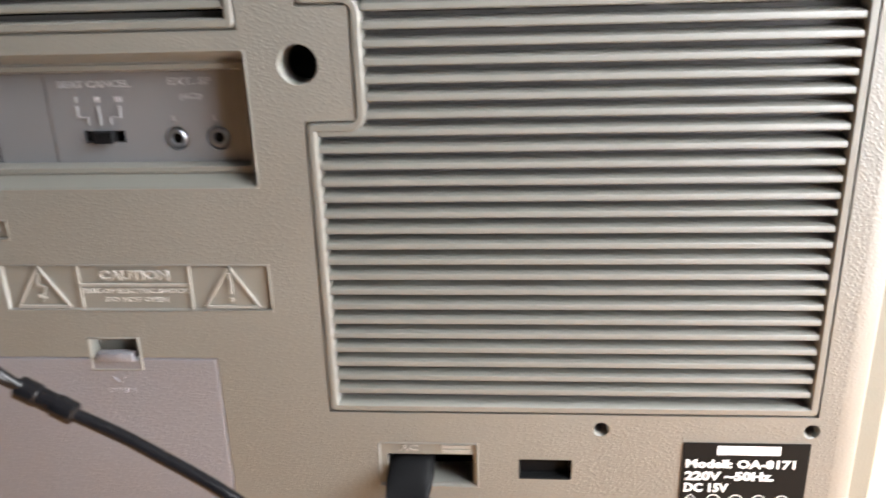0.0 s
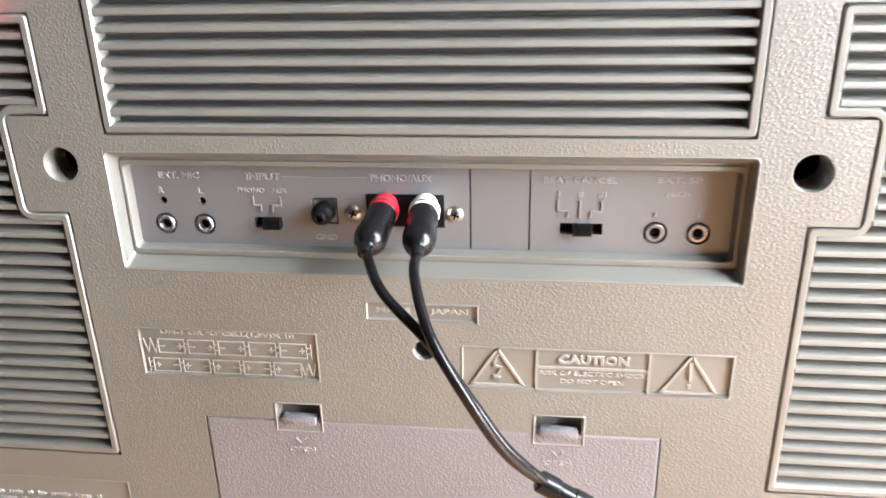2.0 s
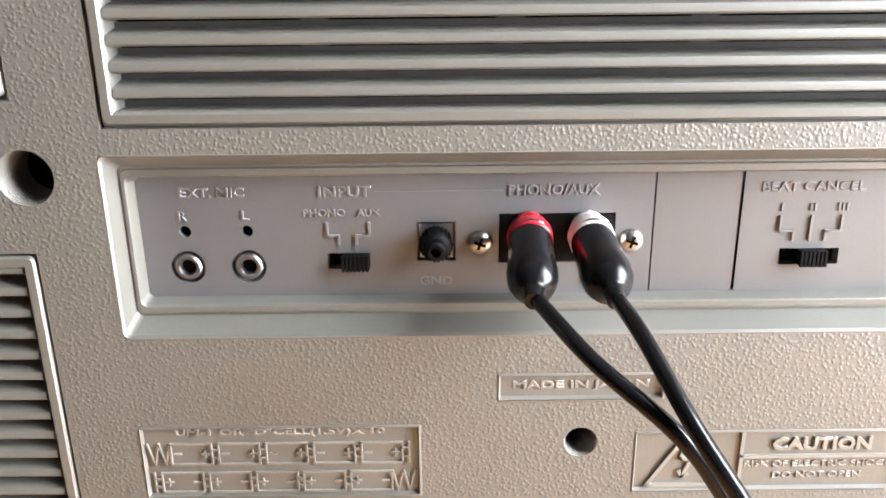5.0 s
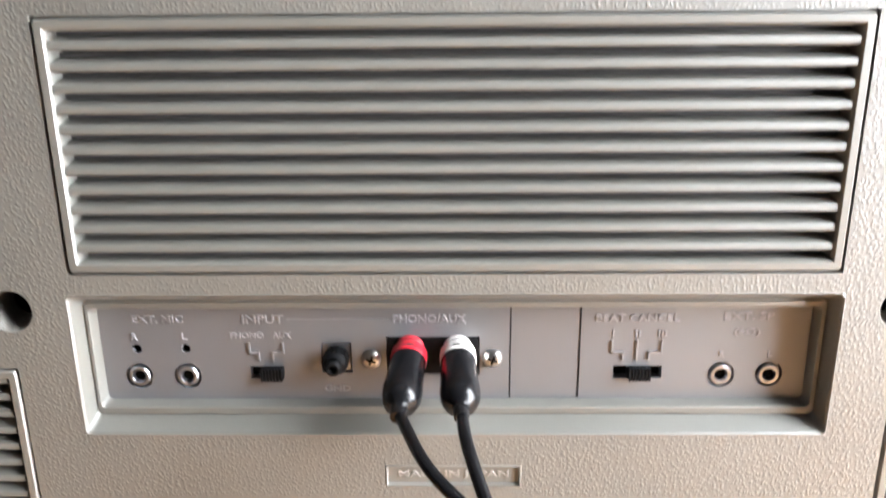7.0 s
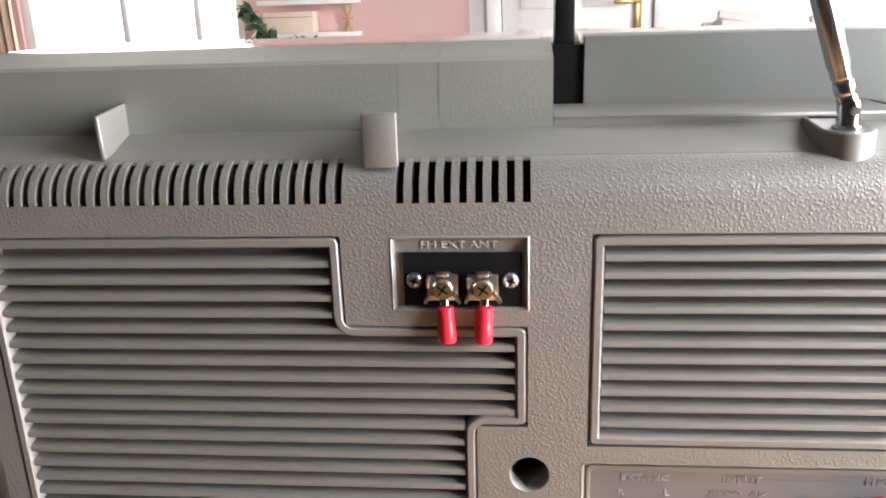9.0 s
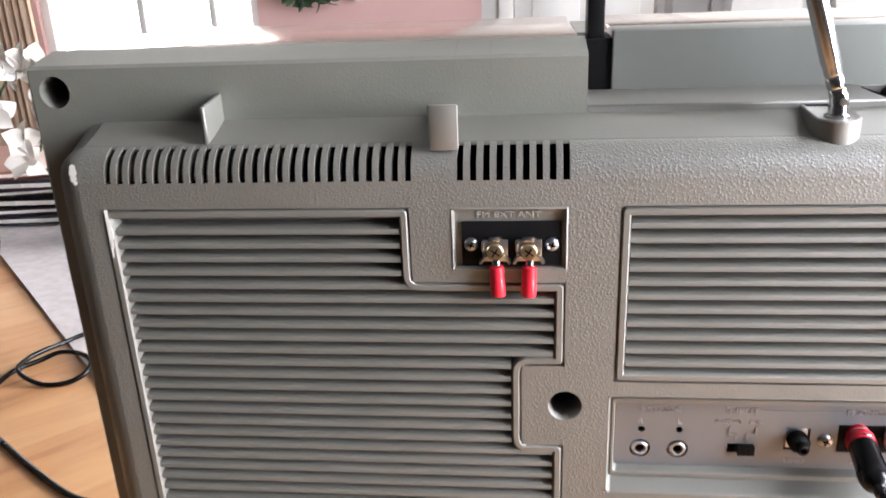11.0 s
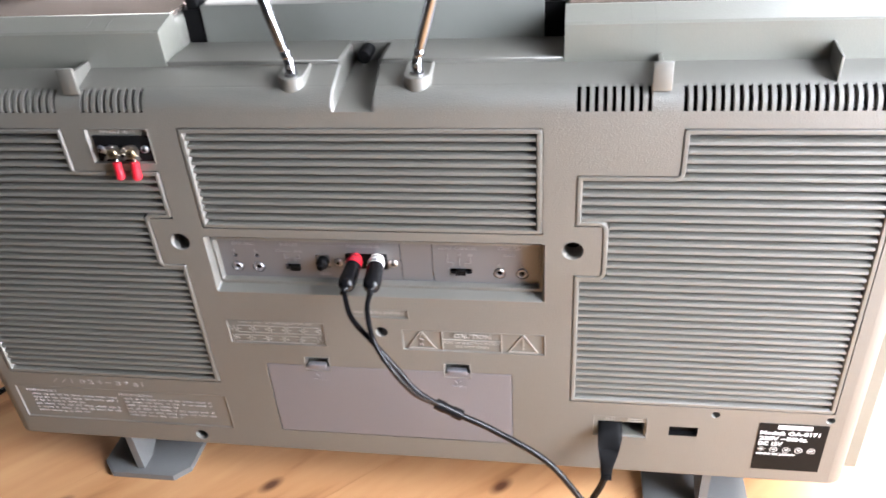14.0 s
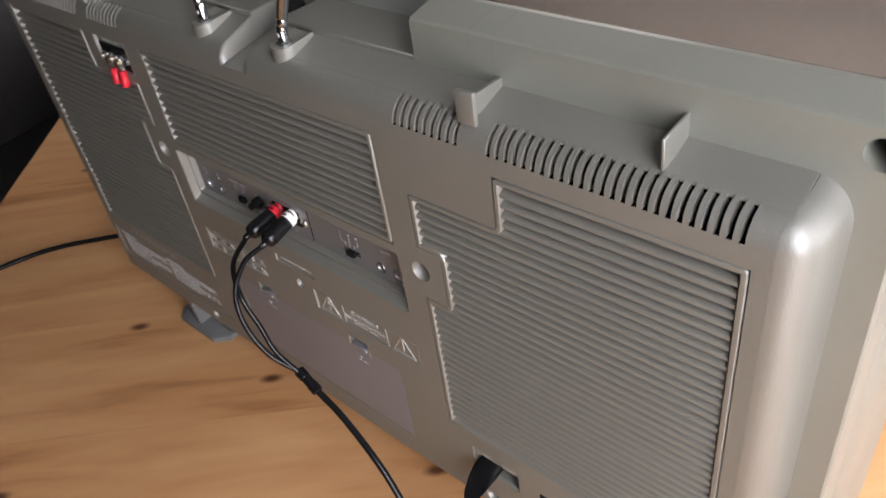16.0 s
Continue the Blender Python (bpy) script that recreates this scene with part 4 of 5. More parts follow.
for z0, z1, u0, w, plus in ((0.1647, 0.1704, 0.093, 0.150, 0.84), (0.1567, 0.1622, 0.049, 0.153, 0.16)):
    zc, h = (z0 + z1) / 2, (z1 - z0) / 2
    for k in range(5):
        a, b = BX + BWID * (u0 + 0.1755 * k), BX + BWID * (u0 + 0.1755 * k + w)
        cells += [((a, z0), (b, z0)), ((a, z1), (b, z1)), ((a, z0), (a, z1)), ((b, z0), (b, z1))]
        p, m = a + (b - a) * plus, a + (b - a) * (1 - plus)
        cells += [((p - 0.0009, zc), (p + 0.0009, zc)), ((p, zc - 0.0009), (p, zc + 0.0009)), ((m - 0.0008, zc), (m + 0.0008, zc))]
        if k < 4:
            c = BX + BWID * (u0 + 0.1755 * (k + 1))
            cells += [((b, zc + 0.4 * h), (c, zc + 0.4 * h)), ((b, zc - 0.4 * h), (c, zc - 0.4 * h))]
    e0, e1 = (BX + 0.0006, BX + BWID * 0.093) if plus > 0.5 else (BX + BWID * 0.906, BX + BWID * 0.99)
    for k in range(4):
        cells.append(((e0 + (e1 - e0) * k / 4, z0 if k % 2 else z1), (e0 + (e1 - e0) * (k + 1) / 4, z1 if k % 2 else z0)))
    f = BX + BWID * 0.97 if plus > 0.5 else BX + BWID * 0.022
    g = BX + BWID * 0.948 if plus > 0.5 else BX + BWID * 0.049
    cells += [((f, z0), (f, z1)), ((f, zc + 0.4 * h), (g, zc + 0.4 * h)), ((f, zc - 0.4 * h), (g, zc - 0.4 * h))]
strokes(cells, 0.0004, PL, LIT_TAUPE, bat, "cell_symbol", 0.0006)

org = sunk_plate("origin_plate", ORIGIN, "sunken plate with raised letters")
lettering("MADE IN JAPAN", -0.0163, 0.0164, 0.1840, 0.1867, PL, LIT_TAUPE, org, bold=0.01)

cau = sunk_plate("caution_plate", CAUTION, "sunken plate with warning triangles and raised letters")
for cx in (0.0268, 0.0937):
    strokes([((cx - 0.0093, 0.1572), (cx + 0.0093, 0.1572)), ((cx + 0.0093, 0.1572), (cx, 0.1717)), ((cx, 0.1717), (cx - 0.0093, 0.1572))], 0.0009, PL, LIT_TAUPE, cau, "warning_triangle", 0.0007)
strokes([((0.0268, 0.1690), (0.0256, 0.1650)), ((0.0256, 0.1650), (0.0282, 0.1643)), ((0.0282, 0.1643), (0.0262, 0.1595)), ((0.0262, 0.1595), (0.0256, 0.1612)), ((0.0262, 0.1595), (0.0276, 0.1604))], 0.0008, PL, LIT_TAUPE, cau, "bolt_symbol", 0.0006)
strokes([((0.0937, 0.1690), (0.0937, 0.1625)), ((0.0937, 0.1600), (0.0937, 0.1596))], 0.0011, PL, LIT_TAUPE, cau, "exclamation_mark", 0.0007)
strokes([((0.0407, 0.1560), (0.0407, 0.1726)), ((0.0797, 0.1560), (0.0797, 0.1726)), ((0.0407, 0.1726), (0.0797, 0.1726)), ((0.0407, 0.1652), (0.0797, 0.1652))], 0.0009, PL, LIT_TAUPE, cau, "frame_line", 0.0006)
lettering("CAUTION", 0.0480, 0.0727, 0.1668, 0.1705, PL, LIT_TAUPE, cau, raised=0.0008, bold=0.03)
lettering("RISK OF ELECTRIC SHOCK", 0.0417, 0.0789, 0.1620, 0.1638, PL, LIT_TAUPE, cau)
lettering("DO NOT OPEN", 0.0490, 0.0712, 0.1588, 0.1606, PL, LIT_TAUPE, cau)

rng = random.Random(5)
war = sunk_plate("warning_plate", WARNING, "large sunken plate with lines of raised print", depth=0.0007)
for x0, zt, head in ((-0.2855, 0.0985, 0.026), (-0.2095, 0.0985, 0.028)):
    rows = [((x0 + 0.0017 * k, zt - 0.0008), (x0 + 0.0017 * k + 0.0004 * (k % 2), zt + 0.0008)) for k in range(int(head / 0.0017))]
    for k in range(6):
        z = zt - 0.0040 - 0.0034 * k
        x = x0 + 0.003
        end = x0 + (0.073 if k % 3 != 2 else 0.045)
        while x < end:
            for c in range(rng.randint(2, 7)):
                if x < end:
                    rows.append(((x, z - 0.00055), (x, z + 0.00055 + rng.choice((0.0, 0.0, 0.0003)))))
                    if rng.random() < 0.6:
                        rows.append(((x, z + rng.choice((-0.0006, 0.0, 0.0006))), (x + 0.0006, z)))
                x += 0.00125
            x += 0.0021
    strokes(rows, 0.00045, 0.0007, PRINT, war, "print_line", 0.0006)
for x in (-0.2590, -0.2518):                  # two worn characters, then the stamped number
    strokes([((x, 0.1088), (x + 0.0034, 0.1118))], 0.0010, 0.0, PRINT, stereo, "stamped_bar", 0.0004)
x = -0.2445
for ch, up in zip("1024-3981", (0.0, 0.0, 0.0002, 0.0006, 0.0, 0.0, 0.0011, -0.0006, 0.0003)):
    w, h = (0.0042, 0.0044) if ch not in "1-" else ((0.0012, 0.0044) if ch == "1" else (0.0045, 0.0007))
    if ch == "9":
        w, h = 0.0034, 0.0034
    lettering(ch, x, x + w, 0.1080 + up + (0.0020 if ch == "-" else 0), 0.1080 + up + h + (0.0020 if ch == "-" else 0), 0.0, PRINT, stereo, "stamped_digit", raised=0.0004)
    x += 0.0069 + (0.0016 if ch == "-" else 0)

door = part("battery_door", rings2d(bmesh.new(), DOOR, [(0.0004, 0.003), (0.0004, 0.0006), (0.0008, 0.0002), (0.0012, 0.0001)], r=0.0006), DOORM, stereo, "pale lilac-grey battery compartment door")
for c in CLIPS:
    x0, x1, z0, z1 = c[0][0], c[1][0], c[0][1], c[2][1]
    clip = part("door_clip", rings2d(bmesh.new(), c, [(-0.0002, 0.0012), (0.0, 0.0), (0.0004, -0.0003), (0.0010, 0.0003), (0.0013, 0.0046), (0.0016, 0.0050)], r=0.0007), SMOOTH, door, "sunken snap clip of the battery door")
    part("latch", box(boxed(x0 + 0.0029, x1 - 0.0026, -0.0012, 0.0030, z0 + 0.0038, z0 + 0.0072, 0.0006), x0 + 0.0016, x1 - 0.0016, 0.0016, 0.0050, z0 + 0.0015, z0 + 0.0035, 0.0005), DOORM, door)
    cx = (x0 + x1) / 2
    lettering("OPEN", cx - 0.0052, cx + 0.0052, z0 - 0.0090, z0 - 0.0069, 0.0001, DOORM, door, raised=0.0004, bold=0.01)
    strokes([((cx - 0.0018, z0 - 0.0028), (cx, z0 - 0.0050)), ((cx, z0 - 0.0050), (cx + 0.0018, z0 - 0.0028))], 0.0005, 0.0001, DOORM, door, "arrow_mark", 0.0006)

def inlet_plate():
    """A sunken plate with a deep oblong mouth."""
    bm = rings2d(bmesh.new(), MAINS, [(-0.0002, PL + 0.0004), (0.0001, 0.0), (0.0005, -0.0002), (0.0008, PL * 0.6), (0.001, PL)], r=0.0003, cap=False)
    ox0, ox1, oz0, oz1 = 0.1413, 0.1757, 0.0868, 0.1037
    x0, x1, z0, z1 = 0.1437, 0.1748, 0.0872, 0.0993
    for q in (((ox0, oz0), (ox1, oz0), (x1, z0), (x0, z0)), ((ox1, oz0), (ox1, oz1), (x1, z1), (x1, z0)), ((ox1, oz1), (ox0, oz1), (x0, z1), (x1, z1)), ((ox0, oz1), (ox0, oz0), (x0, z0), (x0, z1))):
        bm.faces.new([bm.verts.new((x, PL, z)) for x, z in q])
    c = [(x0, z0), (x1, z0), (x1, z1), (x0, z1)]
    for k in range(4):
        (ax, az), (bx, bz) = c[k], c[(k + 1) % 4]
        bm.faces.new([bm.verts.new(p) for p in ((ax, PL, az), (bx, PL, bz), (bx, 0.0138, bz), (ax, 0.0138, az))])
    return bm


inlet = part("mains_inlet", inlet_plate(), SMOOTH, stereo, "sunken mains inlet with a raised legend", smooth=False)
lettering("AC", 0.1480, 0.1548, 0.1005, 0.1030, PL, LIT_TAUPE, inlet)
strokes([((0.1640, 0.1026), (0.1665, 0.1026)), ((0.1675, 0.1026), (0.1735, 0.1026)), ((0.1640, 0.1006), (0.1670, 0.1006)), ((0.1682, 0.1006), (0.1732, 0.1006))], 0.0013, PL, LIT_TAUPE, inlet, "print_line")
part("selector_opening", rings2d(bmesh.new(), FUSE, [(-0.0002, 0.0005), (0.0, 0.0001), (0.0004, 0.0004), (0.0006, 0.004)], r=0.0008), BLACK, stereo, "dark empty selector opening")

# rating label
label = part("rating_label", boxed(0.2480, 0.2912, -0.0004, 0.0002, 0.0632, 0.1064), LABELM, stereo, "black rating label with white print", smooth=False)
YL = -0.0004
strokes([((0.2612, 0.1036), (0.2798, 0.1036))], 0.0036, YL, INK, label, "maker_bar", 0.0001)
for text, x0, x1, z0, z1 in (("Modell: OA-8171", 0.2494, 0.2868, 0.0962, 0.0998), ("220V ~50Hz.", 0.2494, 0.2800, 0.0911, 0.0949),
                             ("DC 15V", 0.2494, 0.2648, 0.0862, 0.0900), ("MADE IN JAPAN", 0.2494, 0.2740, 0.0768, 0.0794)):
    lettering(text, x0, x1, z0, z1, YL, INK, label, raised=0.0003, bold=0.02)
bm = bmesh.new()
for k in range(5):
    m = axis((0.2520 + 0.0079 * k, YL - 0.0001, 0.0829), OUT)
    lathe(bm, [(0.0025, 0.0), (0.0021, 0.0)], m, 24 if k else 4)
    box(bm, 0.2520 + 0.0079 * k - 0.0010, 0.2520 + 0.0079 * k + 0.0010, YL - 0.00015, YL, 0.0824, 0.0834)
part("approval_marks", bm, INK, label, smooth=False)

# aerial terminals
term = part("aerial_terminal_panel", rings2d(bmesh.new(), ANTENNA, [(-0.0002, 0.0015), (0.0, 0.0), (0.0005, -0.0003), (0.0012, 0.0004), (0.0014, 0.0016), (0.0022, 0.0018)], r=0.0009), SMOOTH, stereo, "sunken aerial terminal panel")
lettering("FM EXT ANT", -0.1555, -0.1328, 0.3122, 0.3144, 0.0018, LIT_TAUPE, term)
part("terminal_board", boxed(-0.1607, -0.1256, 0.0008, 0.0017, 0.2946, 0.3110), BLACK, term, "black terminal board", smooth=False)
for x in (-0.1574, -0.1290):
    screw(x, 0.3026, 0.0009, 0.0025, term, NICKEL)
for x in (-0.1489, -0.1371):
    t = part("terminal_screw", lathe(bmesh.new(), [(0.0042, 0.0), (0.0043, 0.0016), (0.0037, 0.0020), (0.0034, 0.0030), (0.0026, 0.0033), (0.0, 0.0033)], axis((x, 0.001, 0.3014), OUT), 6), STEEL, stereo, "aerial screw terminal")
    part("screw_head", lathe(bmesh.new(), [(0.0030, 0.0), (0.0031, 0.0010), (0.0026, 0.0016), (0.0, 0.0018)], axis((x, -0.0022, 0.3010), OUT), 20), TARNISH, t, "dull brass cross-head screw")
    bm = bmesh.new()
    for turn in (35, 125):
        bmesh.ops.create_cube(bm, size=1.0, matrix=Matrix.Translation((x, -0.0039, 0.3010)) @ Matrix.Rotation(radians(turn), 4, "Y") @ Matrix.Diagonal((0.0036, 0.0005, 0.0005, 1)))
    part("slot", bm, DARK, t, smooth=False)
    # square washer whose corners are bent forwards
    bm = boxed(x - 0.0045, x + 0.0045, -0.0022, -0.0012, 0.2972, 0.3052, 0.0003)
    box(bm, x - 0.0018, x + 0.0018, -0.0030, -0.0012, 0.3046, 0.3062, 0.0004)
    for e in (-1, 1):
        bmesh.ops.create_cube(bm, size=1.0, matrix=Matrix.Translation((x + e * 0.0042, -0.0030, 0.2985)) @ Matrix.Rotation(radians(-e * 35), 4, "Y") @ Matrix.Diagonal((0.0009, 0.0030, 0.0034, 1)))
    box(bm, x - 0.0047, x - 0.0038, -0.0040, -0.0012, 0.3015, 0.3045, 0.0003)
    part("clamp", bm, STEEL, t)
    m = axis((x + 0.0003, -0.0012, 0.2972), (0.06 if x < -0.14 else -0.03, -0.12, -1))
    part("spade_tongue", lathe(bmesh.new(), [(0.0, -0.001), (0.0016, -0.0008), (0.0016, 0.004)], m, 14), CHROME, t)
    part("crimp_sleeve", lathe(bmesh.new(), [(0.0, 0.0016), (0.0018, 0.0017), (0.0026, 0.0024), (0.0027, 0.006), (0.0025, 0.0068), (0.0027, 0.0074), (0.0028, 0.0124), (0.0025, 0.0131), (0.0015, 0.0122), (0.0, 0.0120)], m, 18), RED, t, "red vinyl crimp sleeve")

# paint chips on the edges
bm = bmesh.new()
for dx, dz, r in ((0, 0, 0.0017), (0.0004, 0.0021, 0.0013), (-0.0003, -0.0024, 0.0014), (0.0006, -0.0042, 0.0009)):
    lathe(bm, [(0.0, 0.0), (r, 0.0)], axis((-0.3005 + dx * 0.5, -0.0001 + 0.0001, 0.3305 + dz * 0.9), (-0.12, -1, 0.3)), 9)
chip = part("paint_chip", bm, WHITE, stereo, "small white paint chip", smooth=False)
bm = bmesh.new()
for k, (z, w) in enumerate(((0.3145, 0.0011), (0.311, 0.0016), (0.3074, 0.0018), (0.3035, 0.0013), (0.3, 0.0008))):
    box(bm, -0.2912, -0.2912 + w, -0.00055, -0.0003, z - 0.0021, z + 0.0019)
part("paint_chip", bm, WHITE, stereo, "small white paint chip", smooth=False)


# feet
def foot(sx):
    x0, x1, y0, y1, c = 0.182, 0.258, 0.004, 0.125, 0.011
    bm = bmesh.new()
    ring = [(x0 + c, y0), (x1 - c, y0), (x1, y0 + c), (x1, y1 - c), (x1 - c, y1), (x0 + c, y1), (x0, y1 - c), (x0, y0 + c)]
    a = [bm.verts.new((sx * x, y, 0.0)) for x, y in ring]
    b = [bm.verts.new((sx * x, y, 0.0055)) for x, y in ring]
    t = [bm.verts.new((sx * (0.22 + (x - 0.22) * 0.96), 0.065 + (y - 0.065) * 0.97, 0.0065)) for x, y in ring]
    for k in range(8):
        q = (k + 1) % 8
        bm.faces.new((a[k], a[q], b[q], b[k])), bm.faces.new((b[k], b[q], t[q], t[k]))
    bm.faces.new(a[::-1]), bm.faces.new(t)
    f = part("foot", bm, FOOTM, stereo, "flat grey plastic foot with cut corners")
    # three-cornered web, deep under the cabinet and narrow at the plate
    bm = bmesh.new()
    side = [[bm.verts.new((sx * 0.2225 + e, y, z)) for y, z in ((0.009, 0.0055), (0.022, 0.0055), (0.085, 0.05), (0.0075, 0.05))] for e in (-0.003, 0.003)]
    bm.faces.new(side[0]), bm.faces.new(side[1])
    for k in range(4):
        q = (k + 1) % 4
        bm.faces.new((side[0][k], side[0][q], side[1][q], side[1][k]))
    part("web", bm, FOOTM, f, smooth=False)


for s in (-1, 1):
    foot(s)


# ---------- leads ----------
lead = thing("phono_lead", (0.0, -0.02, 0.0), "twin black phono lead with red and white plug rings", "cable")
JOIN = Vector((0.050, -0.0437, 0.1464))
tails = []
for x, xe, mat, bend in ((-0.0125, -0.0142, RED, 0.0), (0.0015, 0.0022, WHITE, 1.0)):
    at, d = Vector((x, YP - 0.003, 0.2214)), Vector((xe - x, -0.0232, -0.0050)).normalized()
    m = axis(at, d)
    pl = part("plug", lathe(bmesh.new(), [(0.0043, 0.0), (0.0050, 0.0008), (0.0051, 0.005), (0.0054, 0.014), (0.0056, 0.0165), (0.0054, 0.0195), (0.0045, 0.0218), (0.0027, 0.0230), (0.0022, 0.0236), (0.0020, 0.027), (0.0, 0.027)], m, 26), RUBBER, lead, "glossy black moulded phono plug")
    part("colour_ring", lathe(bmesh.new(), [(0.0040, -0.0012), (0.0050, -0.0010), (0.0053, -0.0004), (0.0053, 0.0030), (0.0049, 0.0034)], m, 26), mat, pl)
    part("metal_skirt", lathe(bmesh.new(), [(0.0036, -0.0024), (0.0041, -0.0022), (0.0041, 0.0004)], m, 24), CHROME, pl)
    tails.append((m @ Vector((0, 0, 0.025)), d))
(p0, d0), (p1, d1) = tails
way = Vector((0.868, -0.02, -0.496)).normalized()
part("tail", sweep(bmesh.new(), smooth_path([p0, (-0.0055, -0.0371, 0.211), (0.0100, -0.0472, 0.1994), (0.0222, -0.0479, 0.1808), (0.0320, -0.0489, 0.1664), JOIN - way * 0.006 + Vector((0, -0.001, 0.001))]), 0.00165), RUBBER, lead)
part("tail", sweep(bmesh.new(), smooth_path([p1, (0.0040, -0.0347, 0.2148), (0.0101, -0.0496, 0.2043), (0.0204, -0.0560, 0.1887), (0.0320, -0.0536, 0.1680), JOIN - way * 0.006 + Vector((0, 0.001, -0.001))]), 0.00165), RUBBER, lead)
part("joiner", lathe(bmesh.new(), [(0.0, -0.0095), (0.0028, -0.0095), (0.0036, -0.0088), (0.0036, -0.003), (0.0032, -0.0025), (0.0032, 0.0025), (0.0036, 0.003), (0.0036, 0.0088), (0.0028, 0.0095), (0.0, 0.0095)], axis(JOIN, way), 20), RUBBER, lead, "ribbed black cable joiner")
part("cord", sweep(bmesh.new(), smooth_path([JOIN + way * 0.008, (0.0787, -0.0440, 0.130), (0.1111, -0.0481, 0.1099), (0.1356, -0.0516, 0.0771), (0.1603, -0.0546, 0.0456), (0.1840, -0.060, 0.0150), (0.2, -0.078, 0.0040), (0.22, -0.115, 0.0024), (0.27, -0.2, 0.0024), (0.36, -0.33, 0.0024), (0.42, -0.55, 0.0024)]), 0.0021), RUBBER, lead)

mains = thing("mains_lead", (0.15, -0.02, 0.0), "black mains lead with a moulded plug in the inlet", "cable")
bm = bmesh.new()
secs = []
for t, w, h, y, z in ((0, 0.0080, 0.0048, 0.006, 0.0932), (0.25, 0.0083, 0.0050, -0.005, 0.0916), (0.55, 0.0074, 0.0047, -0.0105, 0.0880), (0.8, 0.0060, 0.0042, -0.0150, 0.0836), (1, 0.0046, 0.0037, -0.0175, 0.0790), (1.25, 0.0040, 0.0034, -0.0190, 0.0735)):
    up = Vector((0, 0.35 + 0.5 * t, 0.95 - 0.5 * t)).normalized()
    c = Vector((0.1525 - 0.002 * t, y, z))
    secs.append([bm.verts.new(c + Vector((1, 0, 0)) * w * (abs(math.cos(a)) ** 0.6) * (1 if math.cos(a) >= 0 else -1) + up * h * (abs(math.sin(a)) ** 0.6) * (1 if math.sin(a) >= 0 else -1))
                 for a in (2 * math.pi * k / 20 for k in range(20))])
for a, b in zip(secs, secs[1:]):
    for k in range(20):
        bm.faces.new((a[k], a[(k + 1) % 20], b[(k + 1) % 20], b[k]))
bm.faces.new(secs[0]), bm.faces.new(secs[-1])
plug = part("plug", bm, BLACK, mains, "moulded black mains plug")
bm = bmesh.new()
for k in range(4):
    box(bm, 0.1466, 0.1538, -0.0222 - 0.0002 * k, -0.0160 - 0.0002 * k, 0.0724 - 0.0019 * k, 0.0734 - 0.0019 * k, 0.0003, 1)
part("strain_relief", bm, BLACK, plug)
part("cord", sweep(bmesh.new(), smooth_path([(0.1500, -0.0190, 0.0745), (0.1496, -0.0198, 0.068), (0.1470, -0.0205, 0.058), (0.1425, -0.0215, 0.047), (0.1370, -0.0240, 0.034), (0.1310, -0.0300, 0.018), (0.1240, -0.0420, 0.0045), (0.112, -0.066, 0.0026), (0.09, -0.12, 0.0026), (0.03, -0.27, 0.0026), (-0.05, -0.42, 0.0026)]), 0.0024), RUBBER, mains)

loose = thing("loose_cable", (-0.5, 0.25, 0.0), "thin black cable lying in loops on the table", "cable")
R = 0.0027
part("cord", sweep(bmesh.new(), smooth_path([(-0.30, 0.18, R), (-0.36, 0.185, R), (-0.42, 0.205, R), (-0.455, 0.22, R), (-0.499, 0.23, R), (-0.551, 0.262, R), (-0.598, 0.295, R), (-0.633, 0.321, R), (-0.658, 0.349, R), (-0.677, 0.388, R),
                                            (-0.679, 0.428, R), (-0.664, 0.453, R), (-0.647, 0.465, R + 0.004), (-0.621, 0.460, R + 0.006), (-0.599, 0.444, R + 0.006), (-0.593, 0.423, R + 0.004), (-0.605, 0.409, R), (-0.628, 0.403, R), (-0.653, 0.410, R + 0.004),
                                            (-0.670, 0.426, R + 0.0058), (-0.672, 0.446, R + 0.0058), (-0.664, 0.468, R + 0.0058), (-0.654, 0.490, R + 0.004), (-0.640, 0.508, R + 0.005), (-0.60, 0.535, R + 0.005), (-0.52, 0.565, R + 0.005), (-0.42, 0.58, R + 0.005)], 8), R), RUBBER, loose)
stray = thing("stray_cable", (-0.42, 0.06, 0.0), "black cable running over the table from under the stereo", "cable")
part("cord", sweep(bmesh.new(), smooth_path([(-0.24, 0.16, R), (-0.30, 0.15, R), (-0.35, 0.137, R), (-0.3887, 0.1167, R), (-0.41, 0.085, R), (-0.43, 0.05, R), (-0.48, -0.011, R), (-0.505, -0.071, R), (-0.54, -0.2, R), (-0.6, -0.4, R)], 8), R), RUBBER, stray)

# ---------- table ----------
GR = math.degrees(math.atan2(0.69, 0.72))     # the boards run at a slant to the stereo
table = thing("pine_table", (0, 0, FLOOR), "oiled orange pine table with knots and visible boards", "table")
T = pose(0, 0, 0, 0, 0, GR)
T0 = -0.472                                   # the end of the boards
BOARD_L, BW = 1.05, 0.145
for k in range(-5, 12):
    bm = boxed(T0, T0 + BOARD_L, -BW / 2 + 0.00008, BW / 2 - 0.00008, -0.03, -0.0)
    ob = new("board", finish(bm, "board", PINE, False))
    ob.parent = table
    ob.matrix_parent_inverse = table.matrix_basis.inverted()
    ob.matrix_basis = T @ Matrix.Translation((0, BW * k - 0.03, 0))
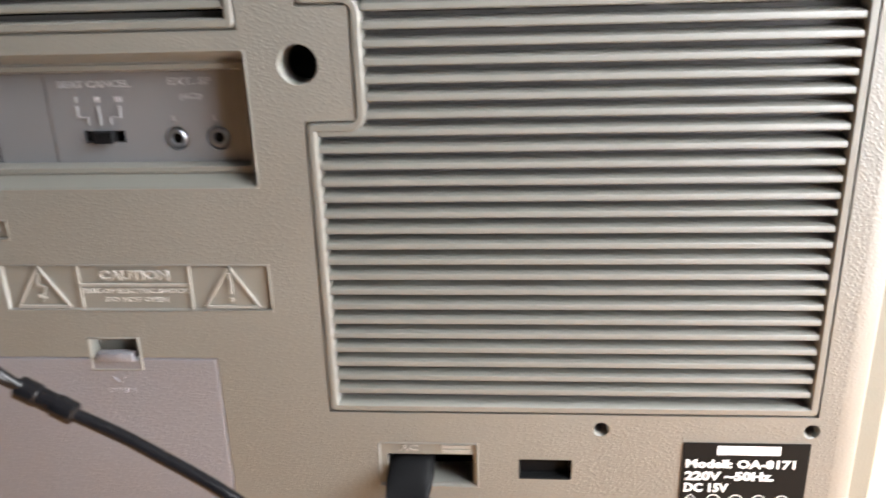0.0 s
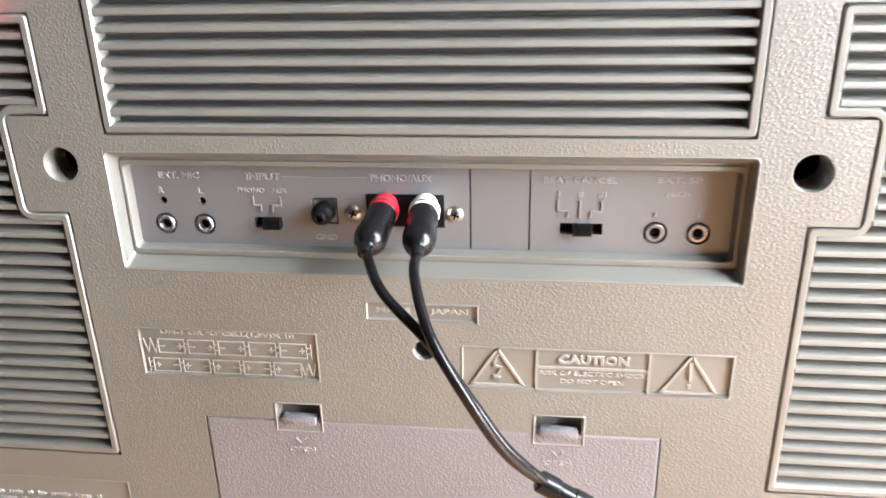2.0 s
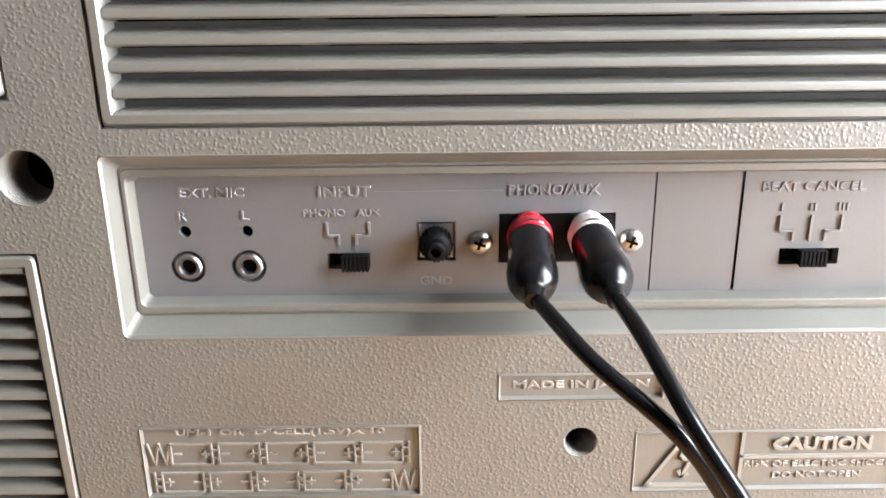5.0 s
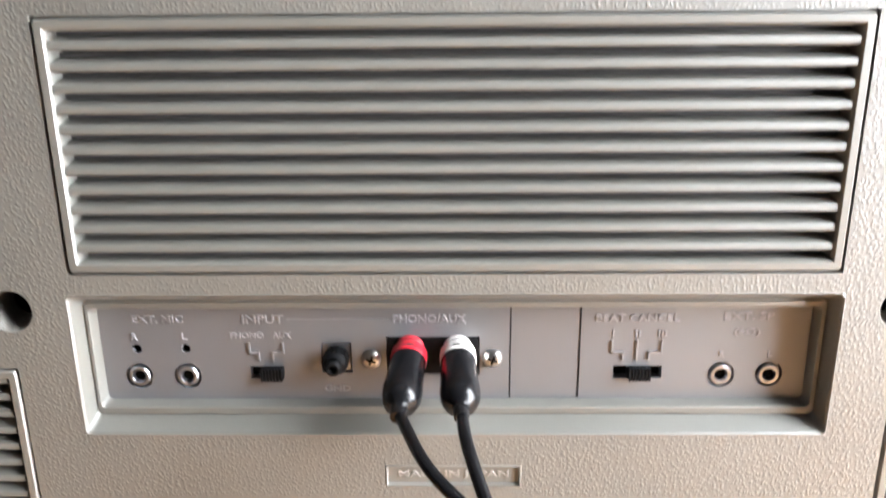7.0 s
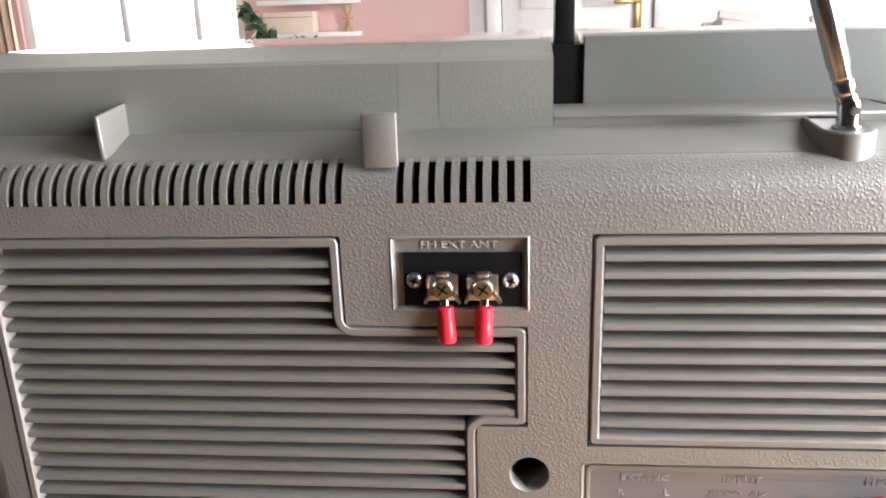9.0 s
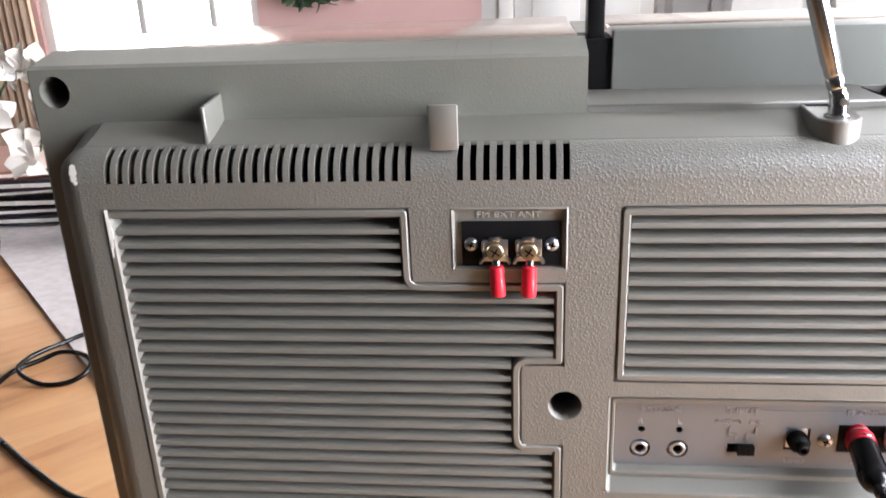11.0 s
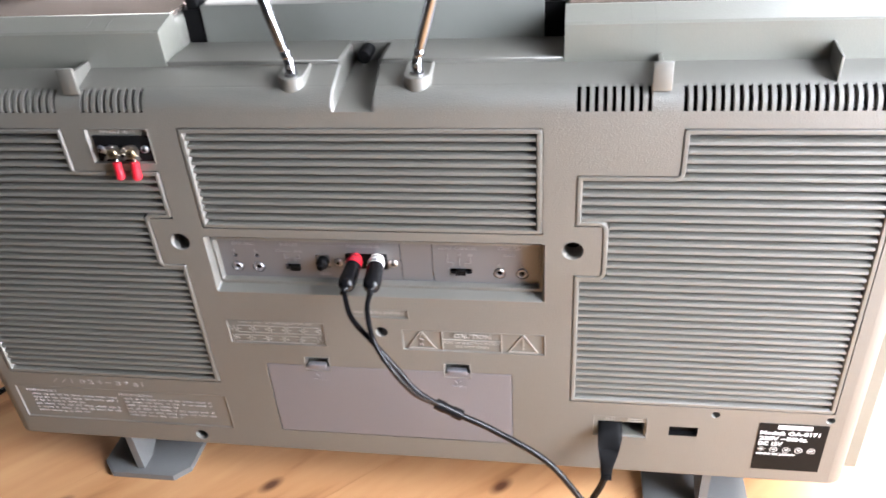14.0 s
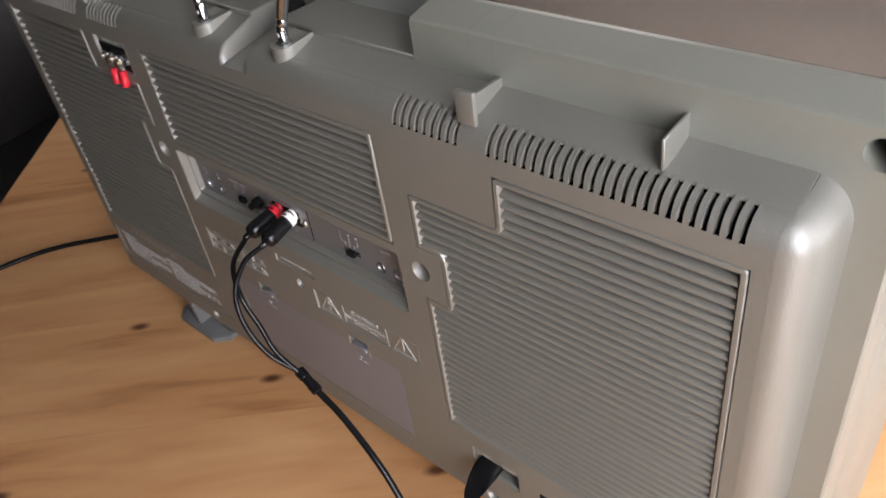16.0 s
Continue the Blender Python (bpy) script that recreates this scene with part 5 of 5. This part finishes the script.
for lx, ly in ((T0 + 0.08, -0.7), (T0 + 0.08, 1.5), (T0 + BOARD_L - 0.08, -0.7), (T0 + BOARD_L - 0.08, 1.5)):
    bm = boxed(-0.04, 0.04, -0.04, 0.04, FLOOR, -0.032, 0.004)
    ob = new("leg", finish(bm, "leg", PINE, False))
    ob.parent = table
    ob.matrix_parent_inverse = table.matrix_basis.inverted()
    ob.matrix_basis = T @ Matrix.Translation((lx, ly, 0))
bm = boxed(T0 + 0.06, T0 + BOARD_L - 0.06, -0.7, 1.5, -0.12, -0.031)
bm.transform(T)
part("apron", bm, PINE, table, smooth=False)


# ---------- things round the stereo ----------
def slab(bm, m, sx, sy, sz, bev):
    r = bmesh.ops.create_cube(bm, size=1.0, matrix=m @ Matrix.Diagonal((sx, sy, sz, 1)))
    bmesh.ops.bevel(bm, geom=list({e for v in r["verts"] for e in v.link_edges}), offset=bev, segments=3, affect="EDGES")
    return bm


# cloth on the far end of the table
def runner():
    bm = bmesh.new()
    e, g = Vector((-0.69, 0.72, 0)).normalized(), Vector((0.72, 0.69, 0)).normalized()
    o = Vector((-0.655, 0.495, 0))
    nu, nv = 30, 16
    grid = []
    for i in range(nu + 1):
        row = []
        for j in range(nv + 1):
            p = o + e * (-0.55 + 1.35 * i / nu) + g * (0.62 * j / nv)
            z = 0.0032 + 0.0018 * (noise.noise(p * 9) + 0.5) + (0.001 if j in (0, nv) else 0)
            row.append(bm.verts.new((p.x, p.y, z)))
        grid.append(row)
    for i in range(nu):
        for j in range(nv):
            bm.faces.new((grid[i][j], grid[i + 1][j], grid[i + 1][j + 1], grid[i][j + 1]))
    r = bmesh.ops.extrude_face_region(bm, geom=list(bm.faces))
    for v in [q for q in r["geom"] if isinstance(q, bmesh.types.BMVert)]:
        v.co.z -= 0.003
    return bm


tagged(part("table_runner", runner(), CLOTH, None, "pale grey woven table runner lying on the pine table"), category="table runner")


# orchid in a white pot
def leaf_mesh(length, width, curl, mat, name):
    bm = bmesh.new()
    rows = []
    for k in range(7):
        t = k / 6
        w = width * math.sin(math.pi * (0.08 + 0.92 * t) ** 0.8) + 0.0004
        z = curl * math.sin(t * math.pi * 0.75)
        rows.append([bm.verts.new((t * length, -w, z + w * 0.25)), bm.verts.new((t * length, 0, z)), bm.verts.new((t * length, w, z + w * 0.25))])
    for a, b in zip(rows, rows[1:]):
        bm.faces.new((a[0], a[1], b[1], b[0])), bm.faces.new((a[1], a[2], b[2], b[1]))
    return finish(bm, name, mat, True)


rng = random.Random(11)
orchid = thing("orchid", (-0.765, 0.84, 0.0), "white flowering orchid in a white pot on the table", "plant")
part("pot", lathe(bmesh.new(), [(0.0, 0.0), (0.034, 0.0), (0.036, 0.004), (0.045, 0.085), (0.047, 0.09), (0.044, 0.091), (0.041, 0.08), (0.0, 0.078)], axis((-0.765, 0.84, 0.005), (0, 0, 1)), 32), WHITE, orchid, "glazed white flower pot")
green, petal = leaf_mesh(0.13, 0.022, 0.05, LEAF, "leaf"), leaf_mesh(0.030, 0.014, 0.004, PETAL, "petal")
for k in range(6):
    ob = new("leaf", green)
    ob.parent, ob.matrix_parent_inverse = orchid, orchid.matrix_basis.inverted()
    ob.matrix_basis = pose(-0.765, 0.84, 0.085, 0, -20 - 8 * (k % 3), 60 * k + 12)
for stem, pts in enumerate(([(-0.765, 0.84, 0.08), (-0.77, 0.83, 0.19), (-0.79, 0.81, 0.265), (-0.84, 0.79, 0.275), (-0.885, 0.77, 0.21)],
                            [(-0.76, 0.845, 0.08), (-0.76, 0.85, 0.16), (-0.775, 0.83, 0.215), (-0.81, 0.81, 0.225), (-0.84, 0.80, 0.155)])):
    path = smooth_path(pts, 6)
    st = part("stem", sweep(bmesh.new(), path, 0.002, 8), LEAF, orchid)
    for q in path[9:]:
        if rng.random() < 0.25:
            continue
        c, turn = q + Vector((rng.uniform(-0.02, 0.02), -0.012, rng.uniform(-0.02, 0.012))), rng.uniform(0, 70)
        for k in range(5):
            ob = new("petal", petal)
            ob.parent = st
            ob.matrix_basis = Matrix.Translation(c) @ pose(0, 0, 0, 80 + rng.uniform(-25, 20), 0, rng.uniform(-50, 40)) @ pose(0, 0, 0, 0, -12, turn + 72 * k)

# cut-glass vase
bm = lathe(bmesh.new(), [(0.0, 0.0), (0.026, 0.0), (0.03, 0.004), (0.036, 0.03), (0.038, 0.07), (0.043, 0.105), (0.040, 0.106), (0.034, 0.07), (0.031, 0.03), (0.026, 0.012), (0.0, 0.012)], axis((-0.925, 0.722, 0.0062), (0, 0, 1)), 32)
for v in bm.verts:
    d = Vector((v.co.x + 0.925, v.co.y - 0.722, 0))
    if d.length > 0.03:
        k = round(math.atan2(d.y, d.x) / (2 * math.pi) * 32)
        v.co += d.normalized() * (0.0025 if (k + round(v.co.z * 60)) % 2 else -0.001)
tagged(part("glass_vase", bm, GLASS, None, "cut-glass vase standing on the table runner", smooth=False), category="vase")

# magazines behind the vase
def magazine(z, h, turn, mat, dx, dy):
    at = (-1.00 + dx, 1.01 + dy, z)
    bm = slab(bmesh.new(), pose(*at, 0, 0, turn), 0.32, 0.225, h, h * 0.12)
    mag = tagged(part("magazine", bm, mat, None, "dark glossy magazine in a stack on the table runner"), category="magazine", group="stack of magazines")
    m = pose(*at, 0, 0, turn)
    pages = slab(bmesh.new(), m, 0.314, 0.2265, h * 0.4, 0.0004)
    part("pages", pages, PETAL, mag, "pale page edges")
    bars = bmesh.new()
    for k in range(9):
        bmesh.ops.create_cube(bars, size=1.0, matrix=m @ Matrix.Translation((-0.12 + 0.03 * k, -0.1138, 0)) @ Matrix.Diagonal((0.006 if k % 3 else 0.014, 0.0012, h * 0.4, 1)))
    part("spine_print", bars, INK, mag, smooth=False)


z = 0.007
for k, (h, turn, dx, dy) in enumerate(((0.016, 6, 0.0, 0.0), (0.013, 10, 0.006, 0.004), (0.018, 4, -0.008, 0.002), (0.012, 13, 0.0, 0.008), (0.017, 7, 0.004, 0.0), (0.014, 16, -0.004, 0.006))):
    magazine(z + h / 2, h - 0.0004, turn, (NAVY, NAVY, BLACK, LEATHER, NAVY, RUST)[k], dx, dy)
    z += h

# armchair past the end of the table
chair = thing("armchair", (-1.3, 0.25, FLOOR), "black leather armchair standing past the table", "armchair")
part("seat", slab(bmesh.new(), pose(-1.22, 0.22, -0.37, 0, 0, 12), 0.62, 0.62, 0.16, 0.05), LEATHER, chair)
part("backrest", slab(bmesh.new(), pose(-1.58, 0.14, -0.12, 0, -10, 12), 0.16, 0.66, 0.62, 0.06), LEATHER, chair)
for dy in (-0.36, 0.36):
    part("armrest", slab(bmesh.new(), pose(-1.24 - 0.2 * dy, 0.22 + dy, -0.3, 0, 0, 12), 0.62, 0.11, 0.34, 0.045), LEATHER, chair)
for dx, dy in ((-0.25, -0.25), (0.25, -0.25), (-0.25, 0.25), (0.25, 0.25)):
    part("leg", boxed(-1.25 + dx - 0.02, -1.25 + dx + 0.02, 0.22 + dy - 0.02, 0.22 + dy + 0.02, FLOOR, -0.43, 0.004), BLACK, chair)

# far end of the room
w1 = thing("window_1", (-2.17, YN, -0.7), "tall white window flooded with daylight", "window", kind="structure")
for x0, x1 in ((-2.79, -2.74), (-1.60, -1.55), (-2.235, -2.20), (-1.83, -1.797)):
    part("window_frame", boxed(x0, x1, YN + 0.03, YN + 0.1, -0.7, 1.6, 0.004), FRAMEM, w1)
for z0, z1 in ((-0.7, -0.64), (1.54, 1.6)):
    part("window_frame", boxed(-2.74, -1.60, YN + 0.03, YN + 0.1, z0, z1, 0.004), FRAMEM, w1)
for x0, x1 in ((-2.74, -2.235), (-2.20, -1.83), (-1.797, -1.60)):
    part("pane", boxed(x0, x1, YN + 0.06, YN + 0.066, -0.64, 1.54), GLASS, w1, smooth=False).visible_shadow = False


def curtain(x0, x1, y):
    bm = bmesh.new()
    n = 60
    cols = []
    for k in range(n + 1):
        x = x0 + (x1 - x0) * k / n
        yy = y + 0.03 * math.sin(k * 1.1) + 0.01 * math.sin(k * 2.7)
        cols.append([bm.verts.new((x, yy, FLOOR + 0.02)), bm.verts.new((x, yy * 0.6 + y * 0.4, 1.68)), bm.verts.new((x, yy * 0.6 + y * 0.4 + 0.004, 1.68)), bm.verts.new((x, yy + 0.004, FLOOR + 0.02))])
    for a, b in zip(cols, cols[1:]):
        for k in range(4):
            bm.faces.new((a[k], a[(k + 1) % 4], b[(k + 1) % 4], b[k]))
    return bm


tagged(part("curtain", curtain(-3.2, -2.76, 3.88), CURTAINM, None, "brown curtain hanging beside the window"), category="curtain")

d1 = thing("door_1", (0.15, YN, FLOOR), "white panelled door with a brass handle", "door", kind="structure")
part("door_leaf", boxed(-0.19, 0.56, YN - 0.035, YN - 0.003, FLOOR, 1.28, 0.003), FRAMEM, d1)
for x0, x1 in ((-0.27, -0.195), (0.565, 0.64)):
    part("door_frame", boxed(x0, x1, YN - 0.05, YN - 0.002, FLOOR, 1.35, 0.004), FRAMEM, d1)
for x0, x1 in ((-0.1, 0.14), (0.22, 0.44)):
    part("door_panel", boxed(x0, x1, YN - 0.045, YN - 0.034, -0.6, 0.26, 0.004), FRAMEM, d1)
    part("door_panel", boxed(x0, x1, YN - 0.045, YN - 0.034, 0.36, 1.15, 0.004), FRAMEM, d1)
hd = part("door_handle", box(boxed(0.465, 0.505, YN - 0.045, YN - 0.036, 0.24, 0.46, 0.004), 0.36, 0.50, YN - 0.09, YN - 0.075, 0.37, 0.39, 0.006), BRASS, d1, "brass lever handle")

shelf_unit = thing("wall_shelf", (-1.17, YN, 0.3), "white wall shelf with two boards on the pink wall", "shelf")
for z in (0.255, 0.415):
    part("board", boxed(-1.42, -0.92, YN - 0.17, YN - 0.003, z, z + 0.022, 0.002), FRAMEM, shelf_unit)
for x in (-1.36, -0.99):
    part("bracket", boxed(x - 0.01, x + 0.01, YN - 0.12, YN - 0.003, 0.2, 0.253, 0.002), FRAMEM, shelf_unit)
crate = thing("storage_box", (-1.27, YN - 0.09, 0.277), "cream cardboard box on the white wall shelf", "box")
part("body", boxed(-1.39, -1.14, YN - 0.155, YN - 0.02, 0.2775, 0.355, 0.003), CREAM, crate)
part("lid", boxed(-1.395, -1.135, YN - 0.16, YN - 0.015, 0.356, 0.382, 0.003), CREAM, crate)
trestle = thing("wooden_ornament", (-0.97, YN - 0.1, 0.277), "small orange wooden trestle ornament on the shelf", "ornament")
for dx in (-1, 1):
    bm = slab(bmesh.new(), pose(-0.972, YN - 0.1 + 0.008 * dx, 0.341, 0, 17 * dx, 0), 0.014, 0.012, 0.13, 0.002)
    part("leg", bm, GILT, trestle)
part("rung", boxed(-1.0, -0.944, YN - 0.112, YN - 0.088, 0.336, 0.348, 0.002), GILT, trestle)

plant = thing("trailing_plant", (-1.4, 3.80, 0.4), "dark green plant trailing in front of the shelf", "plant")
twig = part("stem", sweep(bmesh.new(), smooth_path([(-1.47, 3.80, 0.44), (-1.45, 3.79, 0.36), (-1.38, 3.79, 0.27), (-1.27, 3.79, 0.225), (-1.10, 3.79, 0.215)], 8), 0.006, 6), LEAF, plant)
small = leaf_mesh(0.07, 0.018, 0.01, LEAF, "leaf")
for k in range(70):
    t = k / 69
    base = Vector((-1.47, 3.79, 0.43)).lerp(Vector((-1.10, 3.79, 0.215)), t) + Vector((-0.06 * math.sin(t * math.pi), 0, -0.075 * math.sin(t * math.pi)))
    ob = new("leaf", small)
    ob.parent = twig
    ob.matrix_basis = Matrix.Translation(base) @ pose(0, 0, 0, rng.uniform(0, 360), rng.uniform(-60, 60), rng.uniform(0, 360))

sofa = thing("sofa", (1.2, 3.3, FLOOR), "pale grey upholstered sofa with loose cushions", "sofa")
part("base", slab(bmesh.new(), pose(1.3, 3.2, -0.48), 1.7, 0.85, 0.38, 0.05), SOFAM, sofa)
part("backrest", slab(bmesh.new(), pose(1.3, 3.56, -0.1, 6), 1.7, 0.2, 0.72, 0.06), SOFAM, sofa)
for x in (0.46, 2.14):
    part("armrest", slab(bmesh.new(), pose(x, 3.2, -0.28), 0.18, 0.85, 0.6, 0.06), SOFAM, sofa)
for x, w in ((0.86, 0.4), (1.3, 0.42), (1.75, 0.42)):
    cu = slab(bmesh.new(), Matrix(), w, 0.16, 0.40, 0.06)
    cu.transform(pose(x, 3.36, 0.12, -16, 8 * math.sin(x * 9), 0))
    tagged(part("cushion", cu, SOFAM, None, "plump pale grey sofa cushion"), category="cushion", group="cushions on the sofa")
